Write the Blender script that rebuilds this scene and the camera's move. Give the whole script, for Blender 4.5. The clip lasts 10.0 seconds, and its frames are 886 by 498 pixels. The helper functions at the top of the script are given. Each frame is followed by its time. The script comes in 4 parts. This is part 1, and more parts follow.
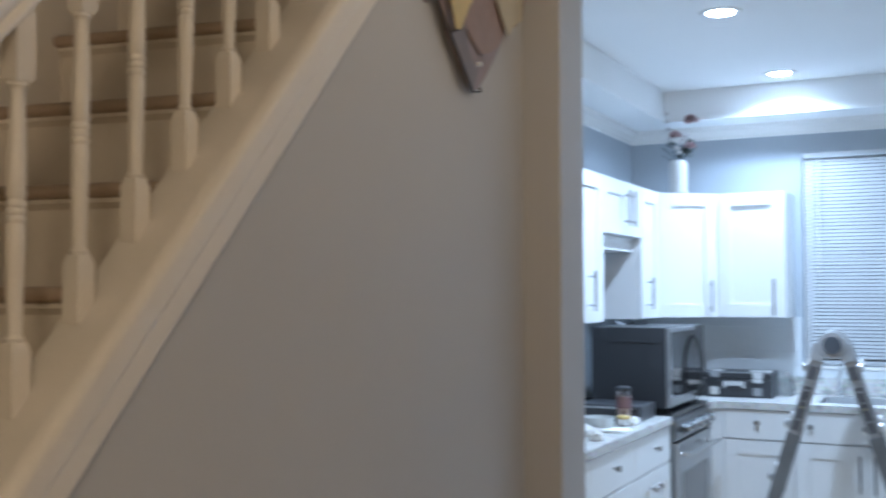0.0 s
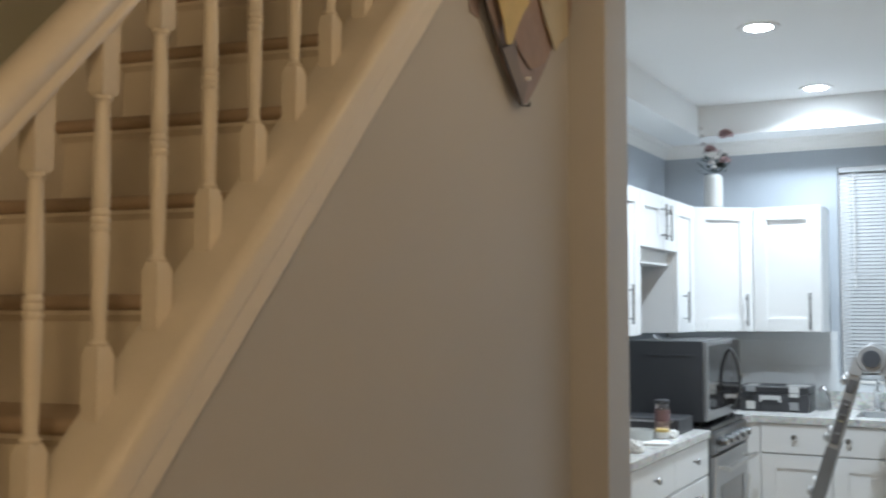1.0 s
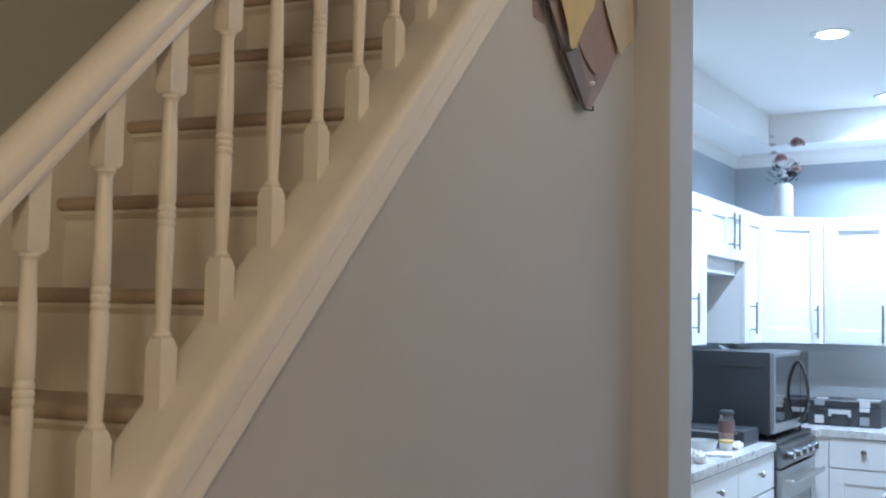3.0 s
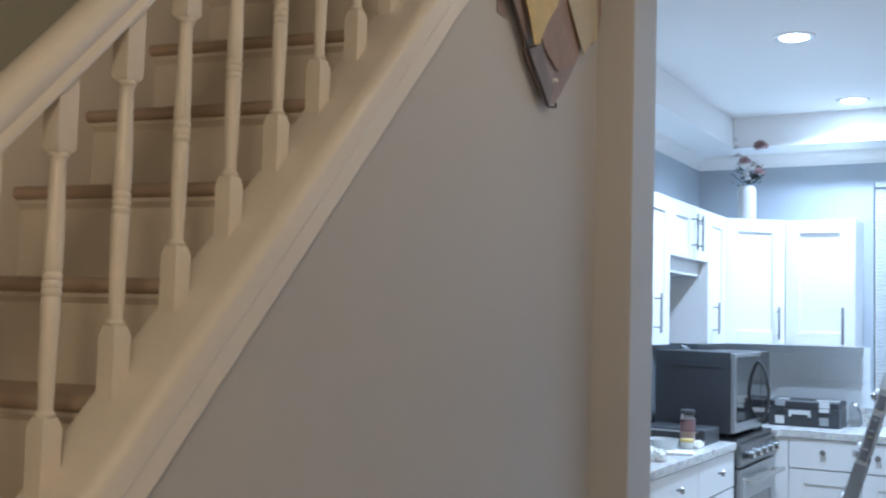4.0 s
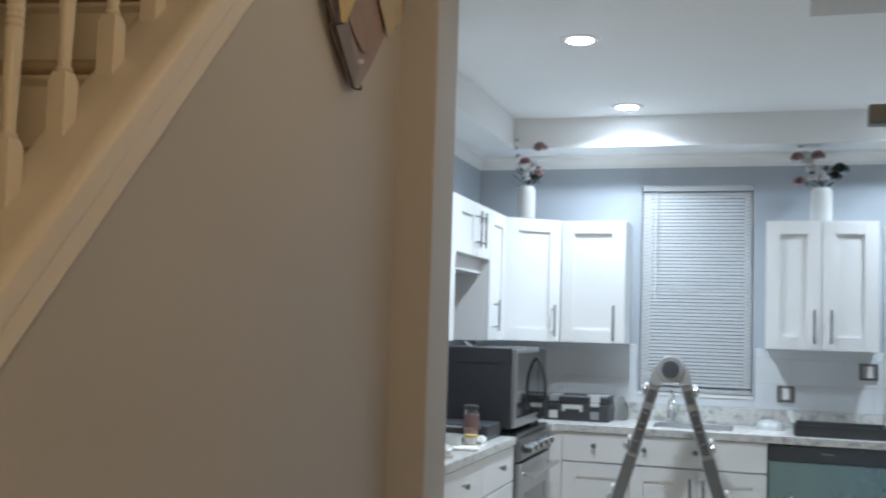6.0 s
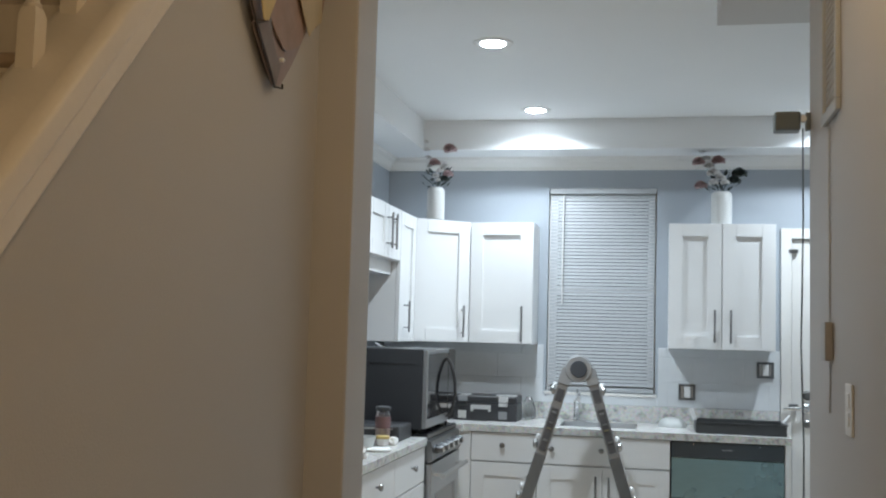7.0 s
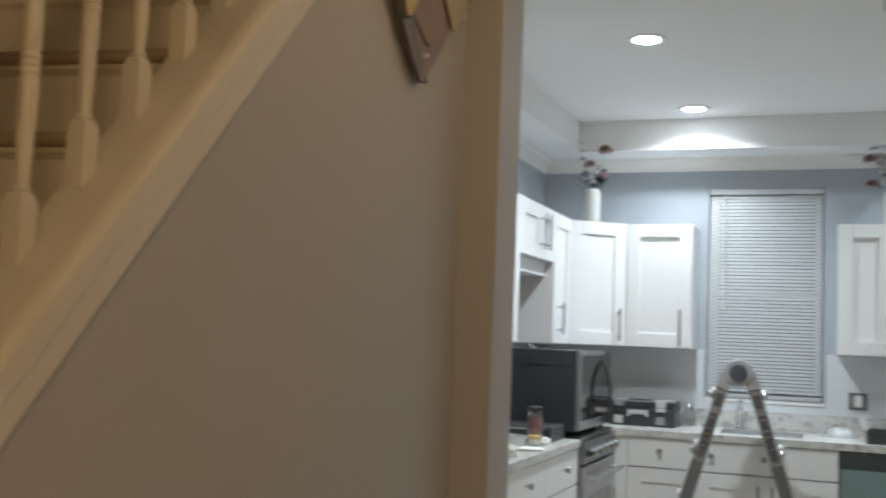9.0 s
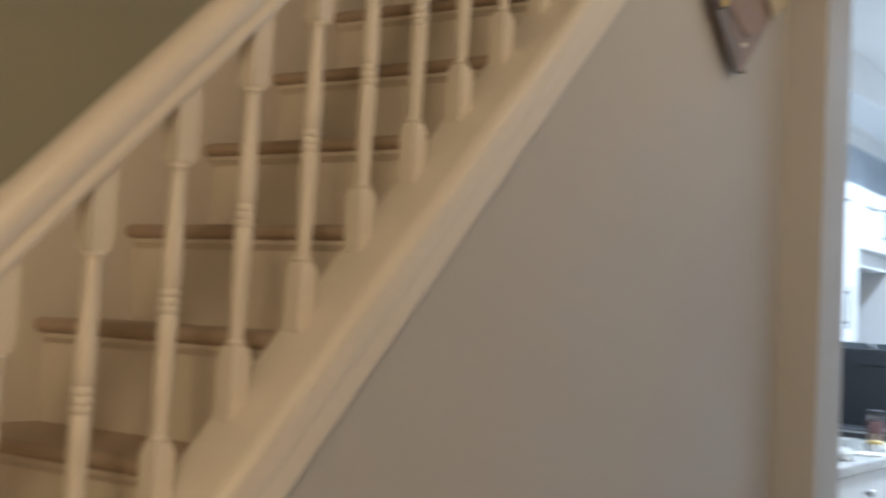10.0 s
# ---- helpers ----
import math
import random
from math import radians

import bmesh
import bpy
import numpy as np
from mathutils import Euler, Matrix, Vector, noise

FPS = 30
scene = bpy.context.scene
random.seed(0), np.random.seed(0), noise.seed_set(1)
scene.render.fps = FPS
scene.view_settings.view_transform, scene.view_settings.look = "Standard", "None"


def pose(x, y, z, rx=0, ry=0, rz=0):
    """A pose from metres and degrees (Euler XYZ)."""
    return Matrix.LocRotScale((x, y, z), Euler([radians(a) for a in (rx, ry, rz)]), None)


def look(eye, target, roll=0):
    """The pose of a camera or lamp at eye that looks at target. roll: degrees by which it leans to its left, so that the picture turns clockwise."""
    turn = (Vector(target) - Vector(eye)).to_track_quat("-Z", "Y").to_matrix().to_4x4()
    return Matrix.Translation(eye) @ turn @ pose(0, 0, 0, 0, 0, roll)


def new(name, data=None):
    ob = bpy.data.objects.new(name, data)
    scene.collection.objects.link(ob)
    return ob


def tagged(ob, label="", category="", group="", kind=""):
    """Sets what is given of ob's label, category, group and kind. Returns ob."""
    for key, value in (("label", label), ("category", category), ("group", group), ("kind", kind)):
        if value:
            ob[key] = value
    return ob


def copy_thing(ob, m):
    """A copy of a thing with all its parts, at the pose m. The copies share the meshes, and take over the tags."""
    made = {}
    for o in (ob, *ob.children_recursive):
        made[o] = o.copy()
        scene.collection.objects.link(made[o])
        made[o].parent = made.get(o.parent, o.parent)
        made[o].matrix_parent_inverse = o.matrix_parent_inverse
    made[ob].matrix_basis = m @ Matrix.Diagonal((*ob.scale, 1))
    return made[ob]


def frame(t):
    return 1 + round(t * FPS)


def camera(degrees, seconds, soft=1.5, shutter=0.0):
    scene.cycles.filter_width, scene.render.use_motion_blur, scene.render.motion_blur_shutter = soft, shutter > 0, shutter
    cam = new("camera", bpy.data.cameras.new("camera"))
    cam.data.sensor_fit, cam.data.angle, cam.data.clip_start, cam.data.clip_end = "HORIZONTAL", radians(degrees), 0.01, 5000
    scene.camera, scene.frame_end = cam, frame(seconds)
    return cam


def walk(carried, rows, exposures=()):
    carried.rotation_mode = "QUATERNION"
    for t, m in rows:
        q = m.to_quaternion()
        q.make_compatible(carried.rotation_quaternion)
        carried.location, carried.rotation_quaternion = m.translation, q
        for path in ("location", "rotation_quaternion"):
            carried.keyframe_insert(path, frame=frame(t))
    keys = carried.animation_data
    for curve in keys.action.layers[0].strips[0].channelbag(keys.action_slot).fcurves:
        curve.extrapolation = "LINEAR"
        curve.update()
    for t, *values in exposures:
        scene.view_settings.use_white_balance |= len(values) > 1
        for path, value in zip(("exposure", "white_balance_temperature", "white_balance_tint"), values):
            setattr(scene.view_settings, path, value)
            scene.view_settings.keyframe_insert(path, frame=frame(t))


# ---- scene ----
PATH = [
    (0, (0.141, -6.564, 1.515), (-0.761, -4.781, 1.601), -0.10),
    (0.2, (0.134, -6.570, 1.525), (-0.660, -4.736, 1.610), -0.10),
    (0.5, (0.115, -6.598, 1.507), (-0.565, -4.720, 1.611), -0.30),
    (0.7, (0.116, -6.599, 1.522), (-0.696, -4.774, 1.620), 0.00),
    (1, (0.096, -6.636, 1.500), (-0.845, -4.875, 1.617), 0.00),
    (1.2, (0.083, -6.640, 1.515), (-0.911, -4.908, 1.623), 0.38),
    (1.5, (0.098, -6.648, 1.501), (-0.937, -4.940, 1.621), 0.50),
    (2, (0.108, -6.650, 1.499), (-0.942, -4.952, 1.622), 0.80),
    (3.5, (0.128, -6.633, 1.477), (-0.919, -4.934, 1.611), 1.40),
    (4, (0.135, -6.629, 1.468), (-0.867, -4.903, 1.603), 1.60),
    (4.5, (0.130, -6.626, 1.457), (-0.776, -4.848, 1.595), 1.70),
    (5, (0.111, -6.582, 1.447), (-0.748, -4.781, 1.586), 1.60),
    (5.5, (0.087, -6.553, 1.442), (-0.708, -4.723, 1.583), 1.90),
    (5.7, (0.044, -6.532, 1.441), (-0.670, -4.670, 1.586), 1.96),
    (6, (0.000, -6.547, 1.442), (-0.594, -4.643, 1.591), 1.80),
    (7.5, (-0.060, -6.562, 1.439), (-0.456, -4.608, 1.596), 1.60),
    (8, (-0.029, -6.516, 1.408), (-0.443, -4.566, 1.568), 1.70),
    (8.5, (-0.012, -6.489, 1.409), (-0.572, -4.575, 1.569), 2.00),
    (9, (0.002, -6.549, 1.392), (-0.709, -4.687, 1.558), 2.30),
    (9.3, (0.027, -6.594, 1.384), (-0.839, -4.799, 1.541), 2.50),
    (9.5, (0.044, -6.597, 1.379), (-0.905, -4.843, 1.534), 2.60),
    (9.7, (0.065, -6.597, 1.376), (-0.984, -4.900, 1.525), 2.60),
    (10, (0.086, -6.610, 1.362), (-1.177, -5.060, 1.501), 3.25),
]
EXPOSURE = [(0.0, 0.55, 5050, 10), (0.5, 0.2, 6200, 10), (1.0, 0.4, 6200, 10), (1.5, 0.62, 5150, 10), (2.0, 0.77, 5230, 10), (3.5, 0.79, 5020, 10),
            (4.5, 0.56, 5300, 10), (5.0, 0.49, 5900, 10), (5.5, 0.37, 6050, 10), (6.0, 0.27, 6050, 10), (7.5, 0.1, 6450, 10), (8.5, 0.05, 6600, 10),
            (9.0, 0.1, 6600, 10), (9.5, 0.53, 6100, 10), (10.0, 0.89, 5550, 10)]
cam = camera(46.2, 10.0, soft=2.1, shutter=0.5)
walk(cam, [(t, look(e, g, r)) for t, e, g, r in PATH], EXPOSURE)

# ---- world and lights: night outside, cool kitchen downlights, unseen warm hall lamps ----
world = bpy.data.worlds.new("night")
world.use_nodes = True
world.node_tree.nodes["Background"].inputs[0].default_value = (0.02, 0.025, 0.04, 1)
world.node_tree.nodes["Background"].inputs[1].default_value = 0.3
scene.world = world

CEIL = 2.74
KITCHEN_SPOTS = [(-0.80, -2.02, 17.0), (-0.772, -0.60, 13.5), (0.98, -0.60, 14.5)]


def area_lamp(name, at, target, size, watts, colour):
    data = bpy.data.lights.new(name, "AREA")
    data.shape, data.size, data.energy, data.color = "DISK", size, watts, colour
    ob = new(name, data)
    ob.matrix_world = look(at, target)
    return ob


COOL, WARM = (0.83, 0.93, 1.0), (1.0, 0.715, 0.385)
for sx, sy, spot_watts in KITCHEN_SPOTS:
    area_lamp("downlight_lamp", (sx, sy, CEIL - 0.012), (sx, sy, 0), 0.12, spot_watts, COOL).data.spread = radians(143)
# Unseen lamps, inferred from the warm light and balanced to brighten walls and stairs.
HALL_LAMPS = [(0.0, -4.3, 5.6), (0.0, -6.3, 3.0), (1.0, -8.0, 45.0)]
for hx, hy, hw in HALL_LAMPS:
    bulb = bpy.data.lights.new("hall_lamp", "POINT")
    bulb.energy, bulb.color, bulb.shadow_soft_size = hw, WARM, 0.20
    new("hall_lamp", bulb).location = (hx, hy, CEIL - 0.24)


# ---- materials ----
def material(name, colour, rough=0.5, metal=0.0, grain=60.0, vary=0.06, bump=0.02, stain=0.05, stain_size=1.5,
             coat=0.0, stretch=(1, 1, 1), random_tint=0.0, rough_vary=0.08):
    m = bpy.data.materials.new(name)
    m.use_nodes = True
    nt = m.node_tree
    n, l = nt.nodes, nt.links
    bsdf = n["Principled BSDF"]
    bsdf.inputs["Metallic"].default_value = metal
    bsdf.inputs["Coat Weight"].default_value = coat
    co = n.new("ShaderNodeTexCoord")
    mp = n.new("ShaderNodeMapping")
    mp.inputs["Scale"].default_value = stretch
    l.new(co.outputs["Object"], mp.inputs["Vector"])
    fine = n.new("ShaderNodeTexNoise")
    fine.inputs["Scale"].default_value, fine.inputs["Detail"].default_value = grain, 4
    wide = n.new("ShaderNodeTexNoise")
    wide.inputs["Scale"].default_value, wide.inputs["Detail"].default_value = stain_size, 3
    l.new(mp.outputs[0], fine.inputs["Vector"])
    l.new(co.outputs["Object"], wide.inputs["Vector"])
    value = n.new("ShaderNodeMath")
    value.operation = "MULTIPLY_ADD"
    l.new(fine.outputs["Fac"], value.inputs[0])
    value.inputs[1].default_value, value.inputs[2].default_value = 2 * vary, 1 - vary
    value2 = n.new("ShaderNodeMath")
    value2.operation = "MULTIPLY_ADD"
    l.new(wide.outputs["Fac"], value2.inputs[0])
    value2.inputs[1].default_value, value2.inputs[2].default_value = 2 * stain, 1 - stain
    both = n.new("ShaderNodeMath")
    both.operation = "MULTIPLY"
    l.new(value.outputs[0], both.inputs[0])
    l.new(value2.outputs[0], both.inputs[1])
    hsv = n.new("ShaderNodeHueSaturation")
    hsv.inputs["Color"].default_value = (*colour, 1)
    last = both
    if random_tint:
        info = n.new("ShaderNodeObjectInfo")
        tint = n.new("ShaderNodeMath")
        tint.operation = "MULTIPLY_ADD"
        l.new(info.outputs["Random"], tint.inputs[0])
        tint.inputs[1].default_value, tint.inputs[2].default_value = 2 * random_tint, 1 - random_tint
        last = n.new("ShaderNodeMath")
        last.operation = "MULTIPLY"
        l.new(both.outputs[0], last.inputs[0])
        l.new(tint.outputs[0], last.inputs[1])
    l.new(last.outputs[0], hsv.inputs["Value"])
    l.new(hsv.outputs[0], bsdf.inputs["Base Color"])
    rr = n.new("ShaderNodeMath")
    rr.operation = "MULTIPLY_ADD"
    l.new(wide.outputs["Fac"], rr.inputs[0])
    rr.inputs[1].default_value, rr.inputs[2].default_value = 2 * rough_vary, max(0.01, rough - rough_vary)
    l.new(rr.outputs[0], bsdf.inputs["Roughness"])
    if bump:
        b = n.new("ShaderNodeBump")
        b.inputs["Strength"].default_value, b.inputs["Distance"].default_value = min(1.0, bump * 10), 0.002
        l.new(fine.outputs["Fac"], b.inputs["Height"])
        l.new(b.outputs[0], bsdf.inputs["Normal"])
    return m


def granite(name):
    m = bpy.data.materials.new(name)
    m.use_nodes = True
    n, l = m.node_tree.nodes, m.node_tree.links
    bsdf = n["Principled BSDF"]
    bsdf.inputs["Roughness"].default_value = 0.22
    co = n.new("ShaderNodeTexCoord")
    blots = n.new("ShaderNodeTexNoise")
    blots.inputs["Scale"].default_value, blots.inputs["Detail"].default_value = 26, 8
    specks = n.new("ShaderNodeTexVoronoi")
    specks.inputs["Scale"].default_value = 130
    ramp = n.new("ShaderNodeValToRGB")
    e = ramp.color_ramp.elements
    e[0].position, e[0].color = 0.33, (0.36, 0.355, 0.33, 1)
    e[1].position, e[1].color = 0.68, (0.65, 0.64, 0.60, 1)
    mid = e.new(0.47)
    mid.color = (0.58, 0.57, 0.53, 1)
    mix = n.new("ShaderNodeMixRGB")
    mix.blend_type, mix.inputs[0].default_value = "OVERLAY", 0.35
    for node in (blots, specks):
        l.new(co.outputs["Object"], node.inputs["Vector"])
    l.new(blots.outputs["Fac"], ramp.inputs[0])
    l.new(ramp.outputs[0], mix.inputs[1])
    l.new(specks.outputs["Color"], mix.inputs[2])
    bw = n.new("ShaderNodeHueSaturation")
    bw.inputs["Saturation"].default_value = 0.45
    l.new(mix.outputs[0], bw.inputs["Color"])
    l.new(bw.outputs[0], bsdf.inputs["Base Color"])
    return m


def glow(name, colour, strength):
    m = bpy.data.materials.new(name)
    m.use_nodes = True
    bsdf = m.node_tree.nodes["Principled BSDF"]
    bsdf.inputs["Emission Color"].default_value = (*colour, 1)
    bsdf.inputs["Emission Strength"].default_value = strength
    return m


def glass(name, colour, rough=0.05):
    m = bpy.data.materials.new(name)
    m.use_nodes = True
    bsdf = m.node_tree.nodes["Principled BSDF"]
    bsdf.inputs["Base Color"].default_value = (*colour, 1)
    bsdf.inputs["Transmission Weight"].default_value = 0.95
    bsdf.inputs["Roughness"].default_value = rough
    return m


HALL_PAINT = material("hall_paint", (0.46, 0.438, 0.42), 0.55, grain=180, vary=0.03, bump=0.03, stain=0.04, stain_size=1.1)
# Hall grey taken darker and olive: the stairwell's weaker light is in the colour.
STAIRWELL_SHADED = material("stairwell_shaded_paint", (0.335, 0.325, 0.255), 0.6, grain=180, vary=0.03, bump=0.03, stain=0.06, stain_size=1.1)
KITCHEN_PAINT = material("kitchen_paint", (0.395, 0.435, 0.48), 0.55, grain=180, vary=0.03, bump=0.03, stain=0.03)
CEILING_PAINT = material("ceiling_paint", (0.86, 0.87, 0.87), 0.7, grain=200, vary=0.03, bump=0.03, stain=0.03)
# Ceiling white greyed down, so the shade under the duct box is painted in.
DUCT_SHADED = material("duct_box_shaded_white", (0.60, 0.585, 0.57), 0.65, grain=200, vary=0.03, bump=0.03, stain=0.03)
TRIM_PAINT = material("trim_paint", (0.80, 0.79, 0.76), 0.35, grain=90, vary=0.02, bump=0.01, stain=0.04)
STAIR_PAINT = material("stair_gloss_paint", (0.695, 0.628, 0.545), 0.36, grain=70, vary=0.03, bump=0.015, stain=0.06, stain_size=3)
RAIL_GLOSS = material("handrail_gloss_paint", (0.72, 0.65, 0.565), 0.14, grain=70, vary=0.03, bump=0.01, stain=0.06, stain_size=3, rough_vary=0.05)
TREAD_PAINT = material("stair_tread_stain", (0.43, 0.325, 0.235), 0.4, grain=30, vary=0.06, bump=0.02, stain=0.1, stain_size=4, stretch=(1, 6, 6))
RISER_PAINT = material("stair_riser_paint", (0.72, 0.64, 0.535), 0.42, grain=40, vary=0.03, bump=0.015, stain=0.07, stain_size=4)
# The floor is unseen; its pale tone is chosen to bounce light upwards.
FLOOR_WOOD = material("floor_wood", (0.62, 0.54, 0.44), 0.35, grain=14, vary=0.18, bump=0.02, stain=0.12, stretch=(8, 1, 1), random_tint=0.15)
CABINET_WHITE = material("cabinet_white_lacquer", (0.82, 0.83, 0.83), 0.36, grain=120, vary=0.012, bump=0.005, stain=0.018, stain_size=4)
BRUSHED = material("brushed_nickel", (0.55, 0.55, 0.54), 0.32, metal=1.0, grain=200, vary=0.08, bump=0.01, stretch=(1, 1, 0.1))
DARK_NICKEL = material("dark_nickel", (0.28, 0.28, 0.28), 0.32, metal=1.0, grain=200, vary=0.08, bump=0.01, stretch=(1, 1, 0.1))
HANDLE_DARK = material("dark_steel_handle", (0.11, 0.115, 0.12), 0.35, metal=0.9, grain=200, vary=0.08, bump=0.01)
CHROME = material("chrome", (0.8, 0.8, 0.8), 0.08, metal=1.0, vary=0.02, bump=0.0, rough_vary=0.03)
STEEL = material("stainless_steel", (0.48, 0.49, 0.50), 0.3, metal=1.0, grain=160, vary=0.06, bump=0.008, stretch=(1, 1, 0.05))
BLACK_ENAMEL = material("black_enamel", (0.016, 0.017, 0.019), 0.22, grain=80, vary=0.1, bump=0.004)
BLACK_GLASS = material("black_glass", (0.01, 0.01, 0.012), 0.05, grain=50, vary=0.05, bump=0.0, coat=0.5, rough_vary=0.02)
BLACK_STEEL = material("black_painted_steel", (0.030, 0.033, 0.038), 0.45, grain=220, vary=0.1, bump=0.01)
BLACK_PLASTIC = material("black_plastic", (0.045, 0.047, 0.052), 0.45, grain=240, vary=0.1, bump=0.02)
GREY_PLASTIC = material("grey_plastic", (0.30, 0.31, 0.32), 0.45, grain=240, vary=0.06, bump=0.02)
WHITE_PLASTIC = material("white_plastic", (0.76, 0.76, 0.75), 0.38, grain=150, vary=0.02, bump=0.005)
TEAL_FILM = material("teal_film_on_steel", (0.26, 0.39, 0.41), 0.28, metal=0.55, grain=20, vary=0.1, bump=0.02, stain=0.15, stain_size=3, stretch=(1, 1, 3))
DARK_PANEL = material("dishwasher_dark_panel", (0.075, 0.09, 0.10), 0.25, metal=0.3, grain=120, vary=0.06, bump=0.004)
GRANITE = granite("granite")
TILE_WHITE = material("tile_white_glaze", (0.70, 0.73, 0.75), 0.3, grain=25, vary=0.03, bump=0.01, stain=0.03, random_tint=0.015)
GROUT = material("grout", (0.68, 0.71, 0.73), 0.8, grain=200, vary=0.1, bump=0.03)
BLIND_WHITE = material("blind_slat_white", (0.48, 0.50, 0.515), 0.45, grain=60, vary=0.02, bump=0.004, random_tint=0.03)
FROSTED = material("frosted_plastic", (0.52, 0.54, 0.53), 0.35, grain=60, vary=0.05, bump=0.01)
WINDOW_GLASS = glass("window_glass", (0.95, 0.97, 0.97))
ALUMINIUM = material("ladder_aluminium", (0.36, 0.365, 0.37), 0.42, metal=0.6, grain=120, vary=0.1, bump=0.01, stretch=(1, 1, 0.08), stain=0.15, stain_size=6)
ALU_DARK = material("ladder_sleeve_aluminium", (0.185, 0.195, 0.205), 0.42, metal=0.6, grain=120, vary=0.1, bump=0.01, stretch=(1, 1, 0.08), stain=0.2, stain_size=6)
HUB_GREY = material("hinge_grey", (0.40, 0.41, 0.42), 0.45, metal=0.3, grain=120, vary=0.06, bump=0.01)
LADDER_LABEL = material("ladder_label", (0.10, 0.10, 0.105), 0.4, grain=40, vary=0.15, bump=0.005)
SILVER = material("silver_paint", (0.72, 0.73, 0.73), 0.3, metal=0.4, grain=150, vary=0.05, bump=0.005)
LABEL_PALE = material("label_pale", (0.62, 0.62, 0.60), 0.5, grain=50, vary=0.06, bump=0.0)
LABEL_STRAW = material("label_straw", (0.36, 0.33, 0.22), 0.5, grain=50, vary=0.06, bump=0.0)
LAMP_LENS = glow("lamp_lens", (0.82, 0.93, 1.0), 45.0)
VASE_WHITE = material("vase_white_ceramic", (0.60, 0.61, 0.60), 0.35, grain=40, vary=0.04, bump=0.02)
ROSE_RED = material("rose_red", (0.50, 0.36, 0.36), 0.6, grain=90, vary=0.2, bump=0.04)
PETAL_WHITE = material("petal_white", (0.78, 0.77, 0.76), 0.6, grain=90, vary=0.08, bump=0.03)
LEAF_DARK = material("leaf_dark", (0.05, 0.065, 0.062), 0.5, grain=60, vary=0.2, bump=0.04)
ART_BROWN = material("art_metal_brown", (0.30, 0.195, 0.145), 0.42, metal=0.15, grain=30, vary=0.2, bump=0.02, stain=0.25, stain_size=9)
ART_PLUM = material("art_metal_plum", (0.28, 0.215, 0.20), 0.5, metal=0.08, grain=30, vary=0.15, bump=0.02, stain=0.2, stain_size=9)
ART_DARK = material("art_metal_dark", (0.185, 0.155, 0.15), 0.5, metal=0.05, grain=30, vary=0.15, bump=0.02, stain=0.2, stain_size=9)
ART_GOLD = material("art_metal_gold", (0.62, 0.44, 0.16), 0.36, metal=0.45, grain=30, vary=0.15, bump=0.02, stain=0.2, stain_size=9)
ART_CREAM = material("art_metal_cream", (0.52, 0.42, 0.26), 0.4, metal=0.3, grain=30, vary=0.1, bump=0.02, stain=0.15, stain_size=9)
ART_WIRE = material("art_wire", (0.09, 0.08, 0.075), 0.35, metal=0.8, grain=60, vary=0.1, bump=0.0)
CANDLE_GLASS = glass("jar_glass", (0.93, 0.86, 0.84))
CANDLE_WAX = material("candle_wax", (0.58, 0.47, 0.43), 0.5, grain=50, vary=0.05, bump=0.01)
JAR_LABEL = material("jar_label", (0.18, 0.105, 0.105), 0.55, grain=60, vary=0.1, bump=0.0)
PAPER = material("paper_white", (0.80, 0.80, 0.78), 0.7, grain=80, vary=0.03, bump=0.01)
YELLOW_PLASTIC = material("yellow_plastic", (0.58, 0.44, 0.16), 0.4, grain=80, vary=0.05, bump=0.01)
CLEAR_PLASTIC = glass("clear_plastic", (0.9, 0.93, 0.93), 0.15)
VENT_PAINT = material("vent_grey_paint", (0.38, 0.39, 0.40), 0.5, grain=120, vary=0.04, bump=0.01, stain=0.08, stain_size=6)
VENT_BAR = material("vent_dusty_bar", (0.33, 0.335, 0.34), 0.6, grain=120, vary=0.06, bump=0.01, stain=0.1, stain_size=8)
CAMERA_GREY = material("camera_grey_plastic", (0.125, 0.15, 0.165), 0.45, grain=240, vary=0.06, bump=0.01)
RANGE_STEEL = material("range_dark_steel", (0.27, 0.275, 0.28), 0.3, metal=1.0, grain=160, vary=0.06, bump=0.008, stretch=(1, 1, 0.05))
PUTTY = material("controller_putty_plastic", (0.40, 0.395, 0.395), 0.5, grain=150, vary=0.03, bump=0.01)
PAN_GREY = material("pan_dark_coating", (0.055, 0.058, 0.06), 0.4, grain=120, vary=0.1, bump=0.01, stain=0.15, stain_size=8)
HUB_CAP = material("hinge_cap_blue_grey", (0.075, 0.085, 0.10), 0.4, grain=120, vary=0.08, bump=0.01)
CORD_WHITE = material("cord_cream", (0.46, 0.475, 0.49), 0.5, grain=200, vary=0.05, bump=0.01)
DARK_VOID = material("grille_void", (0.05, 0.045, 0.04), 0.9, grain=60, vary=0.1, bump=0.0)


# ---- mesh helpers ----
def add_box(bm, lo, hi):
    vs = [bm.verts.new((x, y, z)) for x in (lo[0], hi[0]) for y in (lo[1], hi[1]) for z in (lo[2], hi[2])]
    for f in ((0, 1, 3, 2), (4, 6, 7, 5), (0, 4, 5, 1), (2, 3, 7, 6), (0, 2, 6, 4), (1, 5, 7, 3)):
        bm.faces.new([vs[i] for i in f])
    return vs


def box(lo, hi, bevel=0.0, seg=2):
    bm = bmesh.new()
    add_box(bm, lo, hi)
    if bevel:
        bmesh.ops.bevel(bm, geom=bm.edges[:], offset=bevel, segments=seg, profile=0.7, affect="EDGES")
    return bm


